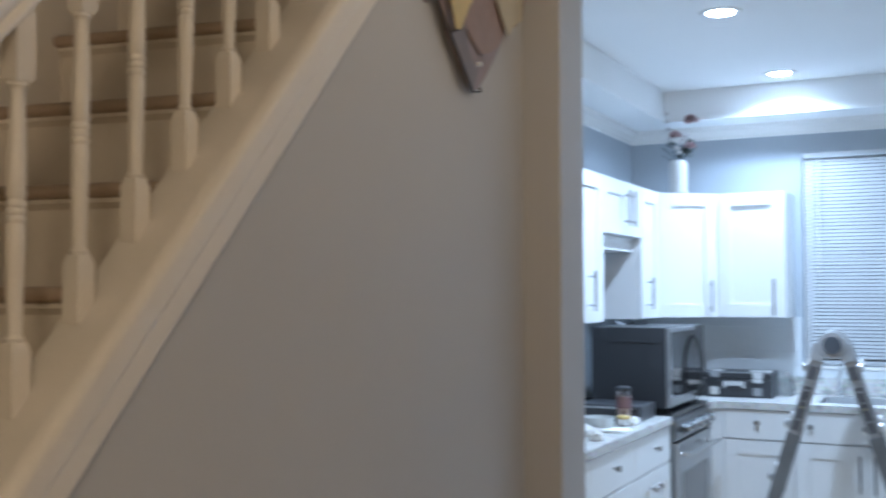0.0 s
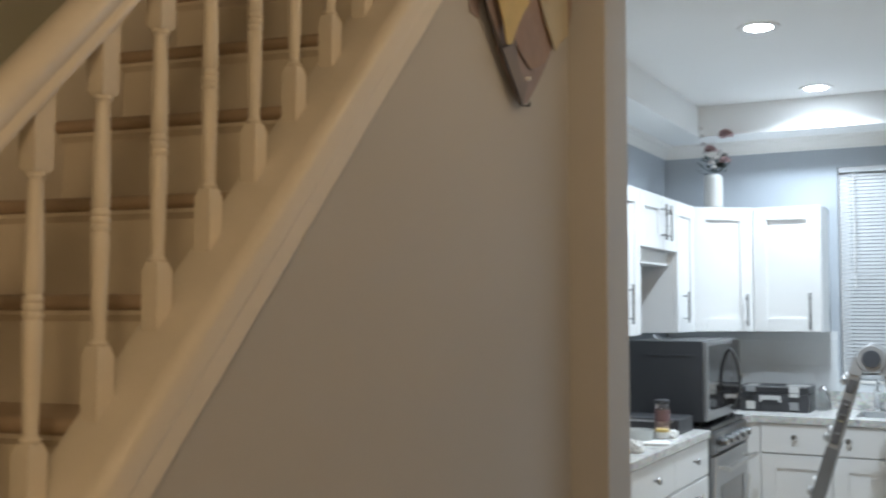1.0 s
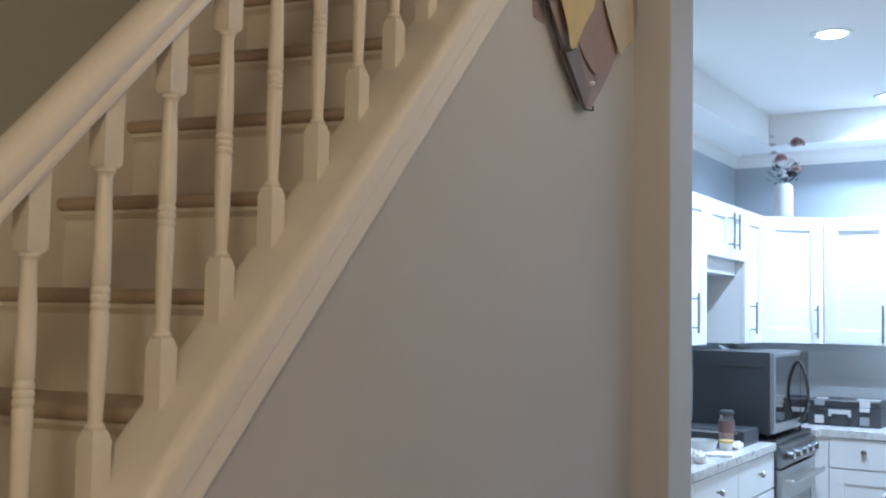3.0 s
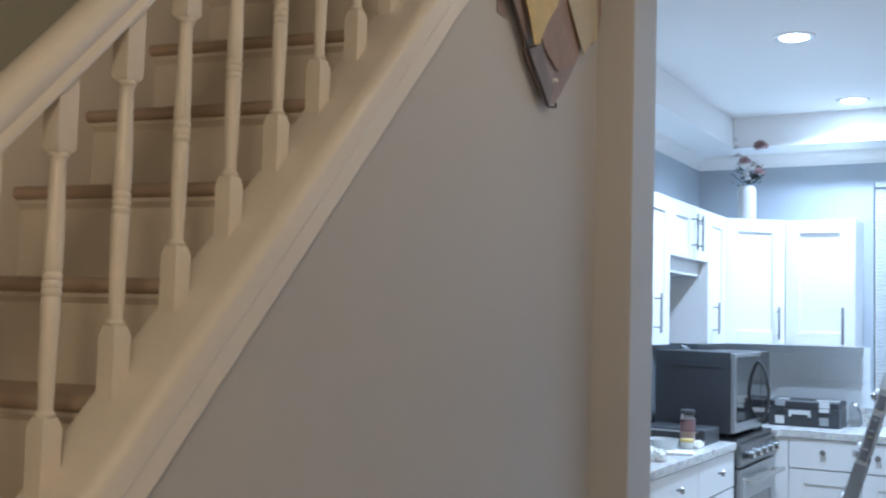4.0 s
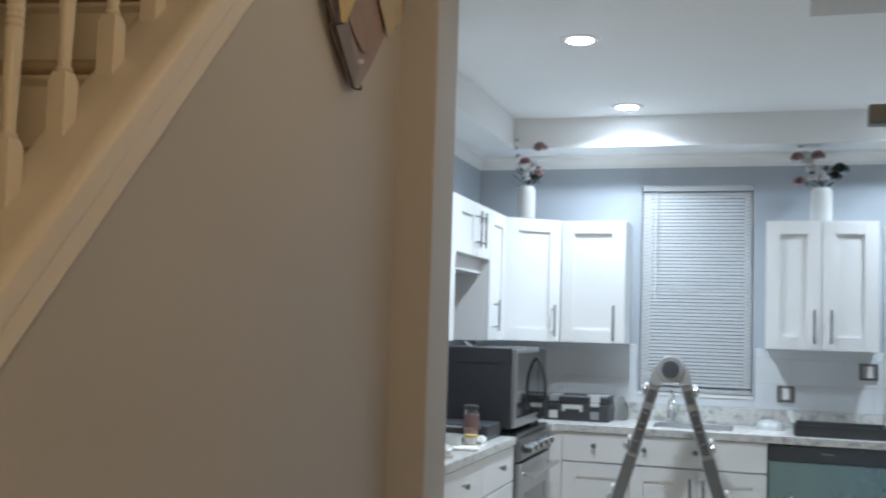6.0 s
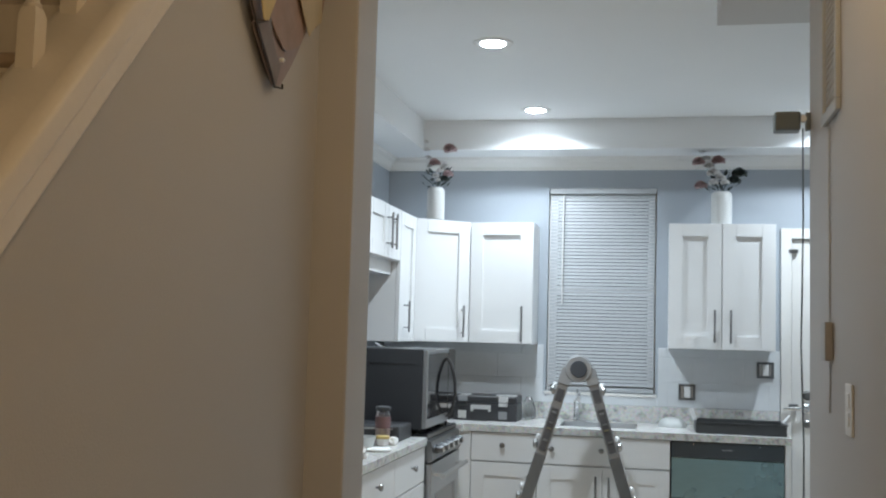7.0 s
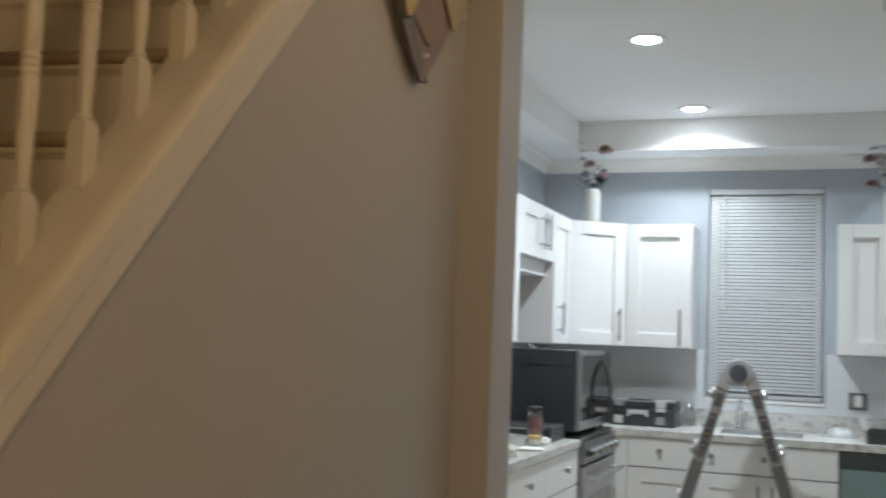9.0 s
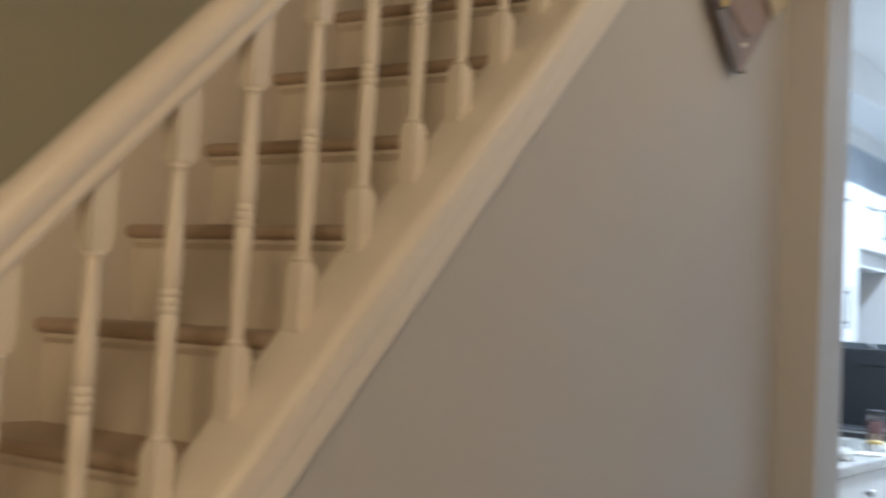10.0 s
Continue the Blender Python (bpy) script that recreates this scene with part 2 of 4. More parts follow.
def boxes(*pairs, bevel=0.0):
    bm = bmesh.new()
    for lo, hi in pairs:
        add_box(bm, lo, hi)
    if bevel:
        bmesh.ops.bevel(bm, geom=bm.edges[:], offset=bevel, segments=2, profile=0.7, affect="EDGES")
    return bm


def lathe(profile, seg=20, axis="z", at=(0, 0, 0), bm=None):
    """profile: (radius, height) from bottom to top."""
    bm = bm or bmesh.new()
    rings = []
    for r, h in profile:
        ring = []
        for i in range(seg):
            a = 2 * math.pi * i / seg
            p = (r * math.cos(a), r * math.sin(a), h)
            if axis == "x":
                p = (p[2], p[0], p[1])
            elif axis == "y":
                p = (p[0], p[2], p[1])
            ring.append(bm.verts.new((p[0] + at[0], p[1] + at[1], p[2] + at[2])))
        rings.append(ring)
    for a, b in zip(rings, rings[1:]):
        for i in range(seg):
            j = (i + 1) % seg
            bm.faces.new((a[i], a[j], b[j], b[i]))
    bm.faces.new(rings[0][::-1])
    bm.faces.new(rings[-1])
    bmesh.ops.recalc_face_normals(bm, faces=bm.faces[:])
    return bm


def tube(points, r, seg=8, bm=None):
    bm = bm or bmesh.new()
    pts = [Vector(p) for p in points]
    rings = []
    side = None
    for i, p in enumerate(pts):
        d = (pts[min(i + 1, len(pts) - 1)] - pts[max(i - 1, 0)]).normalized()
        if side is None:
            side = d.orthogonal().normalized()
        side = (side - d * side.dot(d)).normalized()
        up = d.cross(side)
        rings.append([bm.verts.new(p + side * (r * math.cos(2 * math.pi * k / seg)) + up * (r * math.sin(2 * math.pi * k / seg))) for k in range(seg)])
    for a, b in zip(rings, rings[1:]):
        for i in range(seg):
            j = (i + 1) % seg
            bm.faces.new((a[i], a[j], b[j], b[i]))
    bm.faces.new(rings[0][::-1])
    bm.faces.new(rings[-1])
    bmesh.ops.recalc_face_normals(bm, faces=bm.faces[:])
    return bm


def prism(poly, depth, place, bm=None, bevel=0.0):
    """A flat outline pushed to a depth; place(u, v, w) gives the point."""
    bm = bm or bmesh.new()
    a = [bm.verts.new(place(u, v, 0.0)) for u, v in poly]
    b = [bm.verts.new(place(u, v, depth)) for u, v in poly]
    bm.faces.new(a[::-1])
    bm.faces.new(b)
    for i in range(len(poly)):
        j = (i + 1) % len(poly)
        bm.faces.new((a[i], a[j], b[j], b[i]))
    bmesh.ops.recalc_face_normals(bm, faces=bm.faces[:])
    if bevel:
        bmesh.ops.bevel(bm, geom=bm.edges[:], offset=bevel, segments=2, profile=0.7, affect="EDGES")
    return bm


def mesh_of(name, bm, mat, smooth=False):
    me = bpy.data.meshes.new(name)
    bm.to_mesh(me)
    bm.free()
    me.materials.append(mat)
    if smooth:
        for p in me.polygons:
            p.use_smooth = True
        me.set_sharp_from_angle(angle=radians(40))
    return me


def part(name, bm, mat, parent, label="", at=None, smooth=False):
    ob = new(name, mesh_of(name, bm, mat, smooth))
    ob.parent = parent
    if at is not None:
        ob.matrix_local = at
    return tagged(ob, label)


def thing(name, m, label, category, group=""):
    ob = new(name)
    ob.empty_display_size = 0.05
    ob.matrix_world = m
    return tagged(ob, label, category, group)


def structure(name, bm, mat, label="", smooth=False):
    ob = new(name, mesh_of(name, bm, mat, smooth))
    return tagged(ob, label, kind="structure")


# ---- rooms ----
WX = -1.06          # hall wall under the stairs
RX = 0.40           # hall wall opposite the stairs
KL, KR = -1.80, 1.95  # kitchen side walls
SX = -1.805         # stairwell wall
BACK = -9.6
STAIR_TOP = 4.6

LR = 3.4           # living room side wall
LIV = -5.6         # living room opens here
structure("floor", box((-2.05, BACK - 0.1, -0.12), (LR + 0.15, 0.15, -0.012)), FLOOR_WOOD, "unseen subfloor under the boards, pale to bounce light")
floor_boards = bpy.data.objects["floor"]

# kitchen back wall with the window opening and the doorway
WIN = (-0.745, -0.073, 1.083, 2.363)
DOOR = (0.727, 1.53, 2.052)
structure("wall_north", boxes(
    ((KL - 0.15, 0, 0), (WIN[0], 0.16, CEIL)),
    ((WIN[0], 0, 0), (WIN[1], 0.16, WIN[2])),
    ((WIN[0], 0, WIN[3]), (WIN[1], 0.16, CEIL)),
    ((WIN[1], 0, 0), (DOOR[0], 0.16, CEIL)),
    ((DOOR[0], 0, DOOR[2]), (DOOR[1], 0.16, CEIL)),
    ((DOOR[1], 0, 0), (KR + 0.15, 0.16, CEIL))), KITCHEN_PAINT, "pale blue-grey painted kitchen wall")
structure("wall_west", box((KL - 0.15, -3.44, 0), (KL, 0, CEIL)), KITCHEN_PAINT, "pale blue-grey painted kitchen wall")
structure("wall_east", box((KR, -3.34, 0), (KR + 0.15, 0, CEIL)), KITCHEN_PAINT, "pale blue-grey painted kitchen wall")
structure("wall_kitchen_south", box((RX + 0.14, -3.34, 0), (KR + 0.15, -3.20, CEIL)), KITCHEN_PAINT, "pale blue-grey painted kitchen wall")
# jamb wall between hall and kitchen, with softened corners
structure("wall_jamb", box((SX, -3.65, 0), (-0.94, -3.44, CEIL), 0.008), HALL_PAINT, "grey painted wall end beside the kitchen opening")
structure("wall_hall_east", box((RX, LIV, 0), (RX + 0.14, -3.19, CEIL), 0.006), HALL_PAINT, "warm grey painted hall wall")
structure("wall_living_north", box((RX + 0.142, LIV, 0), (LR, LIV + 0.14, CEIL)), HALL_PAINT, "warm grey painted living room wall")
structure("wall_living_east", box((LR, BACK, 0), (LR + 0.15, LIV + 0.14, CEIL)), HALL_PAINT, "warm grey painted living room wall")
structure("wall_south", box((-2.05, BACK - 0.1, 0), (LR + 0.15, BACK, STAIR_TOP)), HALL_PAINT, "warm grey painted hall wall")
structure("wall_stairwell", box((SX - 0.15, BACK, 0), (SX, -3.65, STAIR_TOP)), STAIRWELL_SHADED, "grey painted stairwell wall, its shade put into a darker olive colour")
structure("wall_stairwell_north", box((SX, -3.66, CEIL), (-0.9, -3.50, STAIR_TOP)), STAIRWELL_SHADED, "grey painted stairwell wall, its shade put into a darker olive colour")
structure("ceiling_living", box((RX + 0.142, BACK, CEIL), (LR + 0.15, LIV + 0.14, CEIL + 0.138)), CEILING_PAINT, "white painted living room ceiling")
structure("ceiling_hall", box((WX + 0.03, BACK, CEIL), (RX + 0.14, -3.51, CEIL + 0.14)), CEILING_PAINT, "white painted hall ceiling")
structure("wall_upper_landing", box((WX + 0.02, BACK, CEIL + 0.14), (WX + 0.12, -3.50, STAIR_TOP)), HALL_PAINT, "grey painted wall above the hall ceiling")
structure("ceiling_stairwell", box((-2.05, BACK, STAIR_TOP), (RX + 0.14, -3.50, STAIR_TOP + 0.1)), CEILING_PAINT, "white painted ceiling over the stairs")
structure("ceiling_kitchen", box((SX, -3.5, CEIL), (KR + 0.15, 0.15, CEIL + 0.139)), CEILING_PAINT, "white painted kitchen ceiling")

# dropped border of the tray ceiling and its crown moulding
SOFF = 2.556
structure("soffit_north", box((KL, -0.33, SOFF), (KR, 0, CEIL)), CEILING_PAINT, "white dropped ceiling border")
structure("soffit_west", box((KL, -3.44, SOFF), (KL + 0.30, -0.33, CEIL)), CEILING_PAINT, "white dropped ceiling border")
structure("soffit_box", box((0.145, -3.19, 2.60), (KR, -2.65, CEIL)), DUCT_SHADED, "boxed-in duct under the ceiling, its shade put in as pale grey")
CROWN = [(0, 0), (0, 0.014), (0.010, 0.020), (0.014, 0.034), (0.030, 0.058), (0.052, 0.070), (0.056, 0.080), (0.070, 0.087), (0, 0.087)]
CROWN = [(1.1 * u, 1.2 * v) for u, v in CROWN]
z0 = SOFF - 0.100
structure("trim_crown_north", prism(CROWN, KR - KL, lambda u, v, w: (KL + w, 0.004 - u, z0 + v)), TRIM_PAINT, "white crown moulding")
structure("trim_crown_west", prism(CROWN, 3.44, lambda u, v, w: (KL - 0.004 + u, -3.44 + w, z0 + v)), TRIM_PAINT, "white crown moulding")

# baseboard in the hall
structure("baseboard", boxes(((RX - 0.014, LIV, 0), (RX, -3.19, 0.12)), bevel=0.003), TRIM_PAINT, "white painted baseboard")


# ---- staircase ----
SLOPE = 1.083
RISE, RUN = 0.202, 0.1863


def cap_z(y):
    """Top of the sloping cap of the outer string."""
    return 1.525 + (y + 5.3) * SLOPE


def slope_bar(x0, x1, ya, yb, below, above, bevel=0.0):
    """A bar along the slope between two x, from below to above the cap's line (upright measures)."""
    poly = [(ya, cap_z(ya) + below), (yb, cap_z(yb) + below), (yb, cap_z(yb) + above), (ya, cap_z(ya) + above)]
    return prism(poly, x1 - x0, lambda u, v, w: (x0 + w, u, v), bevel=bevel)


stairs = thing("staircase", pose(0, 0, 0), "cream painted closed-string staircase with turned balusters", "staircase")
Y0, Y1 = -6.52, -3.68
# wall under the slope
wall_poly = [(Y0 + 0.02, 0.0), (Y1 + 0.03, 0.0), (Y1 + 0.03, cap_z(Y1) - 0.12), (Y0 + 0.02, cap_z(Y0 + 0.02) - 0.12)]
structure("wall_under_stairs", prism(wall_poly, 0.10, lambda u, v, w: (WX - w, u, v)), HALL_PAINT, "smooth grey painted wall under the stairs")


def along_slope(outline):
    """An outline in x and height over the cap's line, swept up the slope."""
    return prism(outline, Y1 - Y0, lambda u, v, w: (u, Y0 + w, cap_z(Y0 + w) + v))


CAP = [(-1.168, -0.034), (-1.168, -0.005), (-1.1665, -0.0015), (-1.163, 0.0), (-1.160, -0.0002), (-1.064, -0.0085), (-1.060, -0.0092), (-1.051, -0.0135), (-1.044, -0.020), (-1.0395, -0.029),
       (-1.038, -0.038), (-1.038, -0.042), (-1.0385, -0.086), (-1.0388, -0.090), (-1.0425, -0.0965), (-1.0434, -0.100), (-1.052, -0.100), (-1.052, -0.034)]
FASCIA = [(WX - 0.004, -0.166), (WX - 0.004, -0.096), (-1.0435, -0.096), (-1.0445, -0.152), (-1.047, -0.160), (-1.052, -0.166)]
part("string_cap", along_slope(CAP), STAIR_PAINT, stairs, "wide cream gloss painted cap", smooth=True)
part("string_fascia", along_slope(FASCIA), STAIR_PAINT, stairs, "cream gloss painted sloping board")
part("wall_string", slope_bar(SX, SX + 0.006, Y0, Y1, -0.40, 0.24, 0.002), STAIR_PAINT, stairs, "cream painted skirting board up the stair wall")
part("inner_string", slope_bar(-1.180, -1.1685, Y0, Y1, -0.36, -0.014, 0.002), STAIR_PAINT, stairs)


TREAD_LEN = 0.66


def tread_mesh():
    bm = bmesh.new()
    nose = [(0.25, -0.03), (0.25, 0.0), (-0.012, 0.0), (-0.020, -0.003), (-0.0255, -0.010), (-0.0255, -0.020), (-0.020, -0.027), (-0.012, -0.03)]
    return prism(nose, TREAD_LEN, lambda u, v, w: (w - TREAD_LEN, u, v), bm=bm)


riser_bm = box((-TREAD_LEN, 0.0, -RISE), (0, 0.016, -0.03))
cove_bm = prism([(0, -0.030), (-0.013, -0.030), (-0.012, -0.038), (-0.004, -0.046), (0, -0.050)], TREAD_LEN, lambda u, v, w: (w - TREAD_LEN, u, v))
tread_me = mesh_of("tread", tread_mesh(), TREAD_PAINT, True)
riser_me = mesh_of("riser", riser_bm, RISER_PAINT)
cove_me = mesh_of("cove", cove_bm, RISER_PAINT)
SKEW = radians(9.0)   # the steps stand out of square with the balustrade
for k in range(-8, 8):
    for nm, me in (("tread", tread_me), ("riser", riser_me), ("cove", cove_me)):
        ob = new(nm, me)
        ob.parent = stairs
        ob.location = (-1.185, -5.04 + RUN * k, 1.731 + RISE * k)
        ob.rotation_euler = (0, 0, SKEW)

# turned balusters
BX = -1.140


def baluster_bm(low, high):
    """Square foot and head with sloped shoulders and a turned shaft between; heights from the cap."""
    bm = bmesh.new()
    s = 0.0175
    for side, end, far in ((1, low, -0.03), (-1, high, 0.66)):
        rings = []
        for half, h in ((s, far), (s, end - side * (0.010 if side > 0 else 0.001)), (0.0128, end + side * 0.006)):
            rings.append([bm.verts.new((sx * half, sy * half, h)) for sx, sy in ((-1, -1), (1, -1), (1, 1), (-1, 1))])
        for a, b in zip(rings, rings[1:]):
            for i in range(4):
                bm.faces.new((a[i], a[(i + 1) % 4], b[(i + 1) % 4], b[i]))
        bm.faces.new(rings[0]), bm.faces.new(rings[-1])
    mid = (low + high) / 2
    half_prof = [(0.0120, low), (0.0120, low + 0.003), (0.0150, low + 0.006), (0.0154, low + 0.011), (0.0120, low + 0.015), (0.0112, low + 0.019), (0.0114, low + 0.032),
                 (0.0128, low + 0.070), (0.0144, mid - 0.050), (0.0147, mid - 0.022), (0.0130, mid - 0.0195), (0.0130, mid - 0.0175), (0.0150, mid - 0.015), (0.0150, mid - 0.0085),
                 (0.0132, mid - 0.006), (0.0150, mid - 0.0035)]
    prof = half_prof + [(r, low + high - h) for r, h in reversed(half_prof)]
    lathe(prof, 14, bm=bm)
    bmesh.ops.recalc_face_normals(bm, faces=bm.faces[:])
    return bm


bal_me = mesh_of("baluster", baluster_bm(0.086, 0.490), STAIR_PAINT, True)
for i in range(-5, 17):
    by = -5.46 + 0.1255 * (i - 3)
    ob = new("baluster", bal_me)
    ob.parent = stairs
    ob.location = (BX, by, cap_z(by))

# moulded handrail: outline across the slope, swept along it
RAIL_HALF = [(0.018, 0.0), (0.0235, 0.002), (0.0262, 0.007), (0.0268, 0.014), (0.0240, 0.0195), (0.0236, 0.0225), (0.0285, 0.029), (0.0330, 0.037), (0.0352, 0.046),
             (0.0345, 0.055), (0.0310, 0.063), (0.0250, 0.0695), (0.0170, 0.0740), (0.0080, 0.0765)]
RAIL = [(u, 0.95 * v) for u, v in RAIL_HALF + [(-u, v) for u, v in reversed(RAIL_HALF)]]
ca = 1 / math.hypot(1, SLOPE)
sa = SLOPE * ca
RAIL_UP = 0.587


def rail_point(u, v, w):
    y = Y0 + w * ca - v * sa
    return (BX + u, y, cap_z(Y0) + RAIL_UP + w * sa + v * ca)


part("handrail", prism(RAIL, (Y1 - Y0) / ca, rail_point), RAIL_GLOSS, stairs, "rounded cream gloss painted handrail", smooth=True)
part("newel_post", lathe([(0.05, 0.0), (0.05, 0.05), (0.045, 0.06), (0.045, 0.85), (0.055, 0.87), (0.055, 0.9), (0.03, 0.93), (0.045, 0.97), (0.03, 1.01), (0.0, 1.02)][:-1], 8, at=(BX, Y0 - 0.03, 0)), STAIR_PAINT, stairs)


# ---- wall sculpture ----
art = thing("wall_sculpture", pose(-1.045, -4.073, 2.057), "layered metal leaf wall sculpture in plum, brown and gold", "wall art")


def art_plate(name, poly, mat, lift, bow, label=""):
    """A bowed metal leaf, outline in metres along the wall and up."""
    bm = bmesh.new()
    us = [p[0] for p in poly]
    cu, hu = (min(us) + max(us)) / 2, (max(us) - min(us)) / 2
    f = lambda u, v, w: (lift + w + bow * (1 - ((u - cu) / hu) ** 2), u, v)
    prism(poly, 0.0025, f, bm=bm)
    bmesh.ops.triangulate(bm, faces=bm.faces[:])
    return part(name, bm, mat, art, label, smooth=False)


def arc(p, q, sag, n=10):
    (x0, y0), (x1, y1) = p, q
    dx, dy = x1 - x0, y1 - y0
    return [(x0 + dx * i / n - dy * sag * 4 * (i / n) * (1 - i / n), y0 + dy * i / n + dx * sag * 4 * (i / n) * (1 - i / n)) for i in range(n)]


art_plate("leaf", [(-0.135, 0.125)] + arc((0.0, 0.0), (0.05, 0.012), 0.0, 2) + arc((0.05, 0.012), (0.24, 0.20), -0.02) + [(0.24, 0.20), (0.22, 0.30), (0.10, 0.36), (-0.05, 0.24)], ART_PLUM, 0.0, 0.006, "plum grey metal leaf, the hindmost put in for a shadow")
art_plate("leaf", [(-0.06, 0.19), (0.0, 0.135)] + arc((0.0, 0.135), (0.06, 0.10), 0.05, 4) + arc((0.06, 0.11), (0.23, 0.205), -0.08) + [(0.23, 0.205), (0.22, 0.36), (0.16, 0.50), (0.07, 0.55), (0.0, 0.3)], ART_BROWN, 0.008, 0.006, "brown metal leaf")
art_plate("leaf", [(-0.13, 0.128)] + arc((0.0, 0.0), (0.035, 0.06), 0.0, 2) + arc((0.035, 0.06), (-0.05, 0.165), 0.14) + [(-0.05, 0.165)], ART_DARK, 0.013, 0.003, "dark plum metal leaf")
art_plate("leaf", arc((0.11, 0.34), (0.225, 0.195), -0.05) + arc((0.225, 0.195), (0.34, 0.267), 0.06) + arc((0.34, 0.267), (0.23, 0.52), -0.12) + [(0.23, 0.52), (0.15, 0.50)], ART_CREAM, 0.016, 0.006, "cream metal leaf")
art_plate("leaf", arc((-0.20, 0.28), (-0.128, 0.138), 0.05) + arc((-0.128, 0.138), (-0.098, 0.142), -0.12, 5) + arc((-0.098, 0.142), (0.02, 0.28), 0.05) + [(0.02, 0.28), (0.05, 0.38), (0.08, 0.46), (0.0, 0.60), (-0.16, 0.46)], ART_GOLD, 0.021, 0.008, "gold metal leaf")
art_plate("leaf", [(-0.225, 0.235), (-0.135, 0.13), (-0.09, 0.20), (-0.15, 0.34), (-0.24, 0.42), (-0.30, 0.36)], ART_PLUM, 0.004, 0.004, "plum grey metal leaf, the hindmost put in for a shadow")
art_plate("leaf", [(0.30, 0.24), (0.348, 0.275), (0.382, 0.365), (0.34, 0.54), (0.25, 0.54)], ART_BROWN, 0.010, 0.003, "brown metal leaf")
# Rear plate put in for a soft shadow block on the wall behind the wire.
art_plate("leaf", [(-0.262, 0.192), (-0.205, 0.187), (-0.20, 0.36), (-0.23, 0.52), (-0.29, 0.50)], ART_PLUM, -0.016, 0.003, "plum grey metal leaf, the hindmost put in for a shadow")
part("frame_wire", tube([(0.014, 0.0, -0.005), (0.014, -0.132, 0.122), (0.014, -0.24, 0.24), (0.014, -0.33, 0.36), (0.014, -0.22, 0.60)], 0.0026), ART_WIRE, art, "dark wire edge")
part("frame_wire", tube([(0.014, -0.002, -0.003), (0.024, 0.03, 0.0), (0.022, 0.034, 0.012)], 0.0028), ART_WIRE, art)
part("frame_wire", tube([(0.014, -0.135, 0.125), (0.030, -0.105, 0.140)], 0.0028), ART_WIRE, art)
part("stand_off", lathe([(0.005, -0.035), (0.005, 0.002)], 8, axis="x", at=(0, 0.02, 0.12)), ART_WIRE, art)
part("stand_off", lathe([(0.005, -0.035), (0.005, 0.002)], 8, axis="x", at=(0, 0.10, 0.32)), ART_WIRE, art)
# The rivet's white stands in for a bright specular dot on it.
part("rivet", lathe([(0.0065, 0.006), (0.006, 0.017), (0.003, 0.020)], 12, axis="x", at=(0, 0.048, 0.08)), WHITE_PLASTIC, art, "round rivet with its glint put in as white")

# ---- ceiling lamps ----
spot = None
for sx, sy, spot_watts in KITCHEN_SPOTS:
    if spot is None:
        spot = thing("recessed_light", pose(sx, sy, CEIL), "round recessed ceiling downlight, cool white, switched on", "ceiling light", "kitchen downlights")
        ring = [(0.058, -0.004), (0.072, -0.008), (0.088, -0.006), (0.092, 0.0)]
        part("trim_ring", lathe(ring, 28), WHITE_PLASTIC, spot, "white trim ring", smooth=True)
        part("lens", lathe([(0.05, -0.0095), (0.057, -0.006)], 28), LAMP_LENS, spot, "glowing cool white lens")
    else:
        copy_thing(spot, pose(sx, sy, CEIL))
# Pendants added out of view, one over each warm lamp.
hall_light = None
for hx, hy, hw in HALL_LAMPS:
    if hall_light is None:
        hall_light = thing("pendant_light", pose(hx, hy, CEIL), "unseen short pendant added over a warm hall lamp", "ceiling light", "hall lights")
        part("canopy", lathe([(0.05, -0.03), (0.06, -0.02), (0.06, 0.0)], 28), BRUSHED, hall_light)
        part("stem", lathe([(0.008, -0.12), (0.008, -0.03)], 12), BRUSHED, hall_light)
    else:
        copy_thing(hall_light, pose(hx, hy, CEIL))


# ---- cabinets ----
def shaker(w, h, t=0.020, rail=0.077):
    """A framed door, lower left corner at the origin, face towards -y."""
    bm = bmesh.new()
    add_box(bm, (0, -t, 0), (rail, 0, h))
    add_box(bm, (w - rail, -t, 0), (w, 0, h))
    add_box(bm, (rail, -t, 0), (w - rail, 0, rail))
    add_box(bm, (rail, -t, h - rail), (w - rail, 0, h))
    add_box(bm, (rail, -t * 0.45, rail), (w - rail, -0.002, h - rail))
    bmesh.ops.bevel(bm, geom=[e for e in bm.edges if abs(e.verts[0].co.y + t) < 1e-5 and abs(e.verts[1].co.y + t) < 1e-5], offset=0.0018, segments=2, affect="EDGES")
    return bm


def slab(w, h, t=0.020):
    return box((0, -t, 0), (w, 0, h), 0.002)


def bar_pull(length):
    bm = tube([(0, -0.034, 0), (0, -0.034, length)], 0.006, 10)
    tube([(0, -0.034, length * 0.14), (0, 0.0, length * 0.14)], 0.004, 8, bm)
    return tube([(0, -0.034, length * 0.86), (0, 0.0, length * 0.86)], 0.004, 8, bm)


def knob_bm():
    return lathe([(0.006, 0.0), (0.005, -0.010), (0.012, -0.016), (0.0155, -0.022), (0.013, -0.029), (0.006, -0.031)], 16, axis="y")


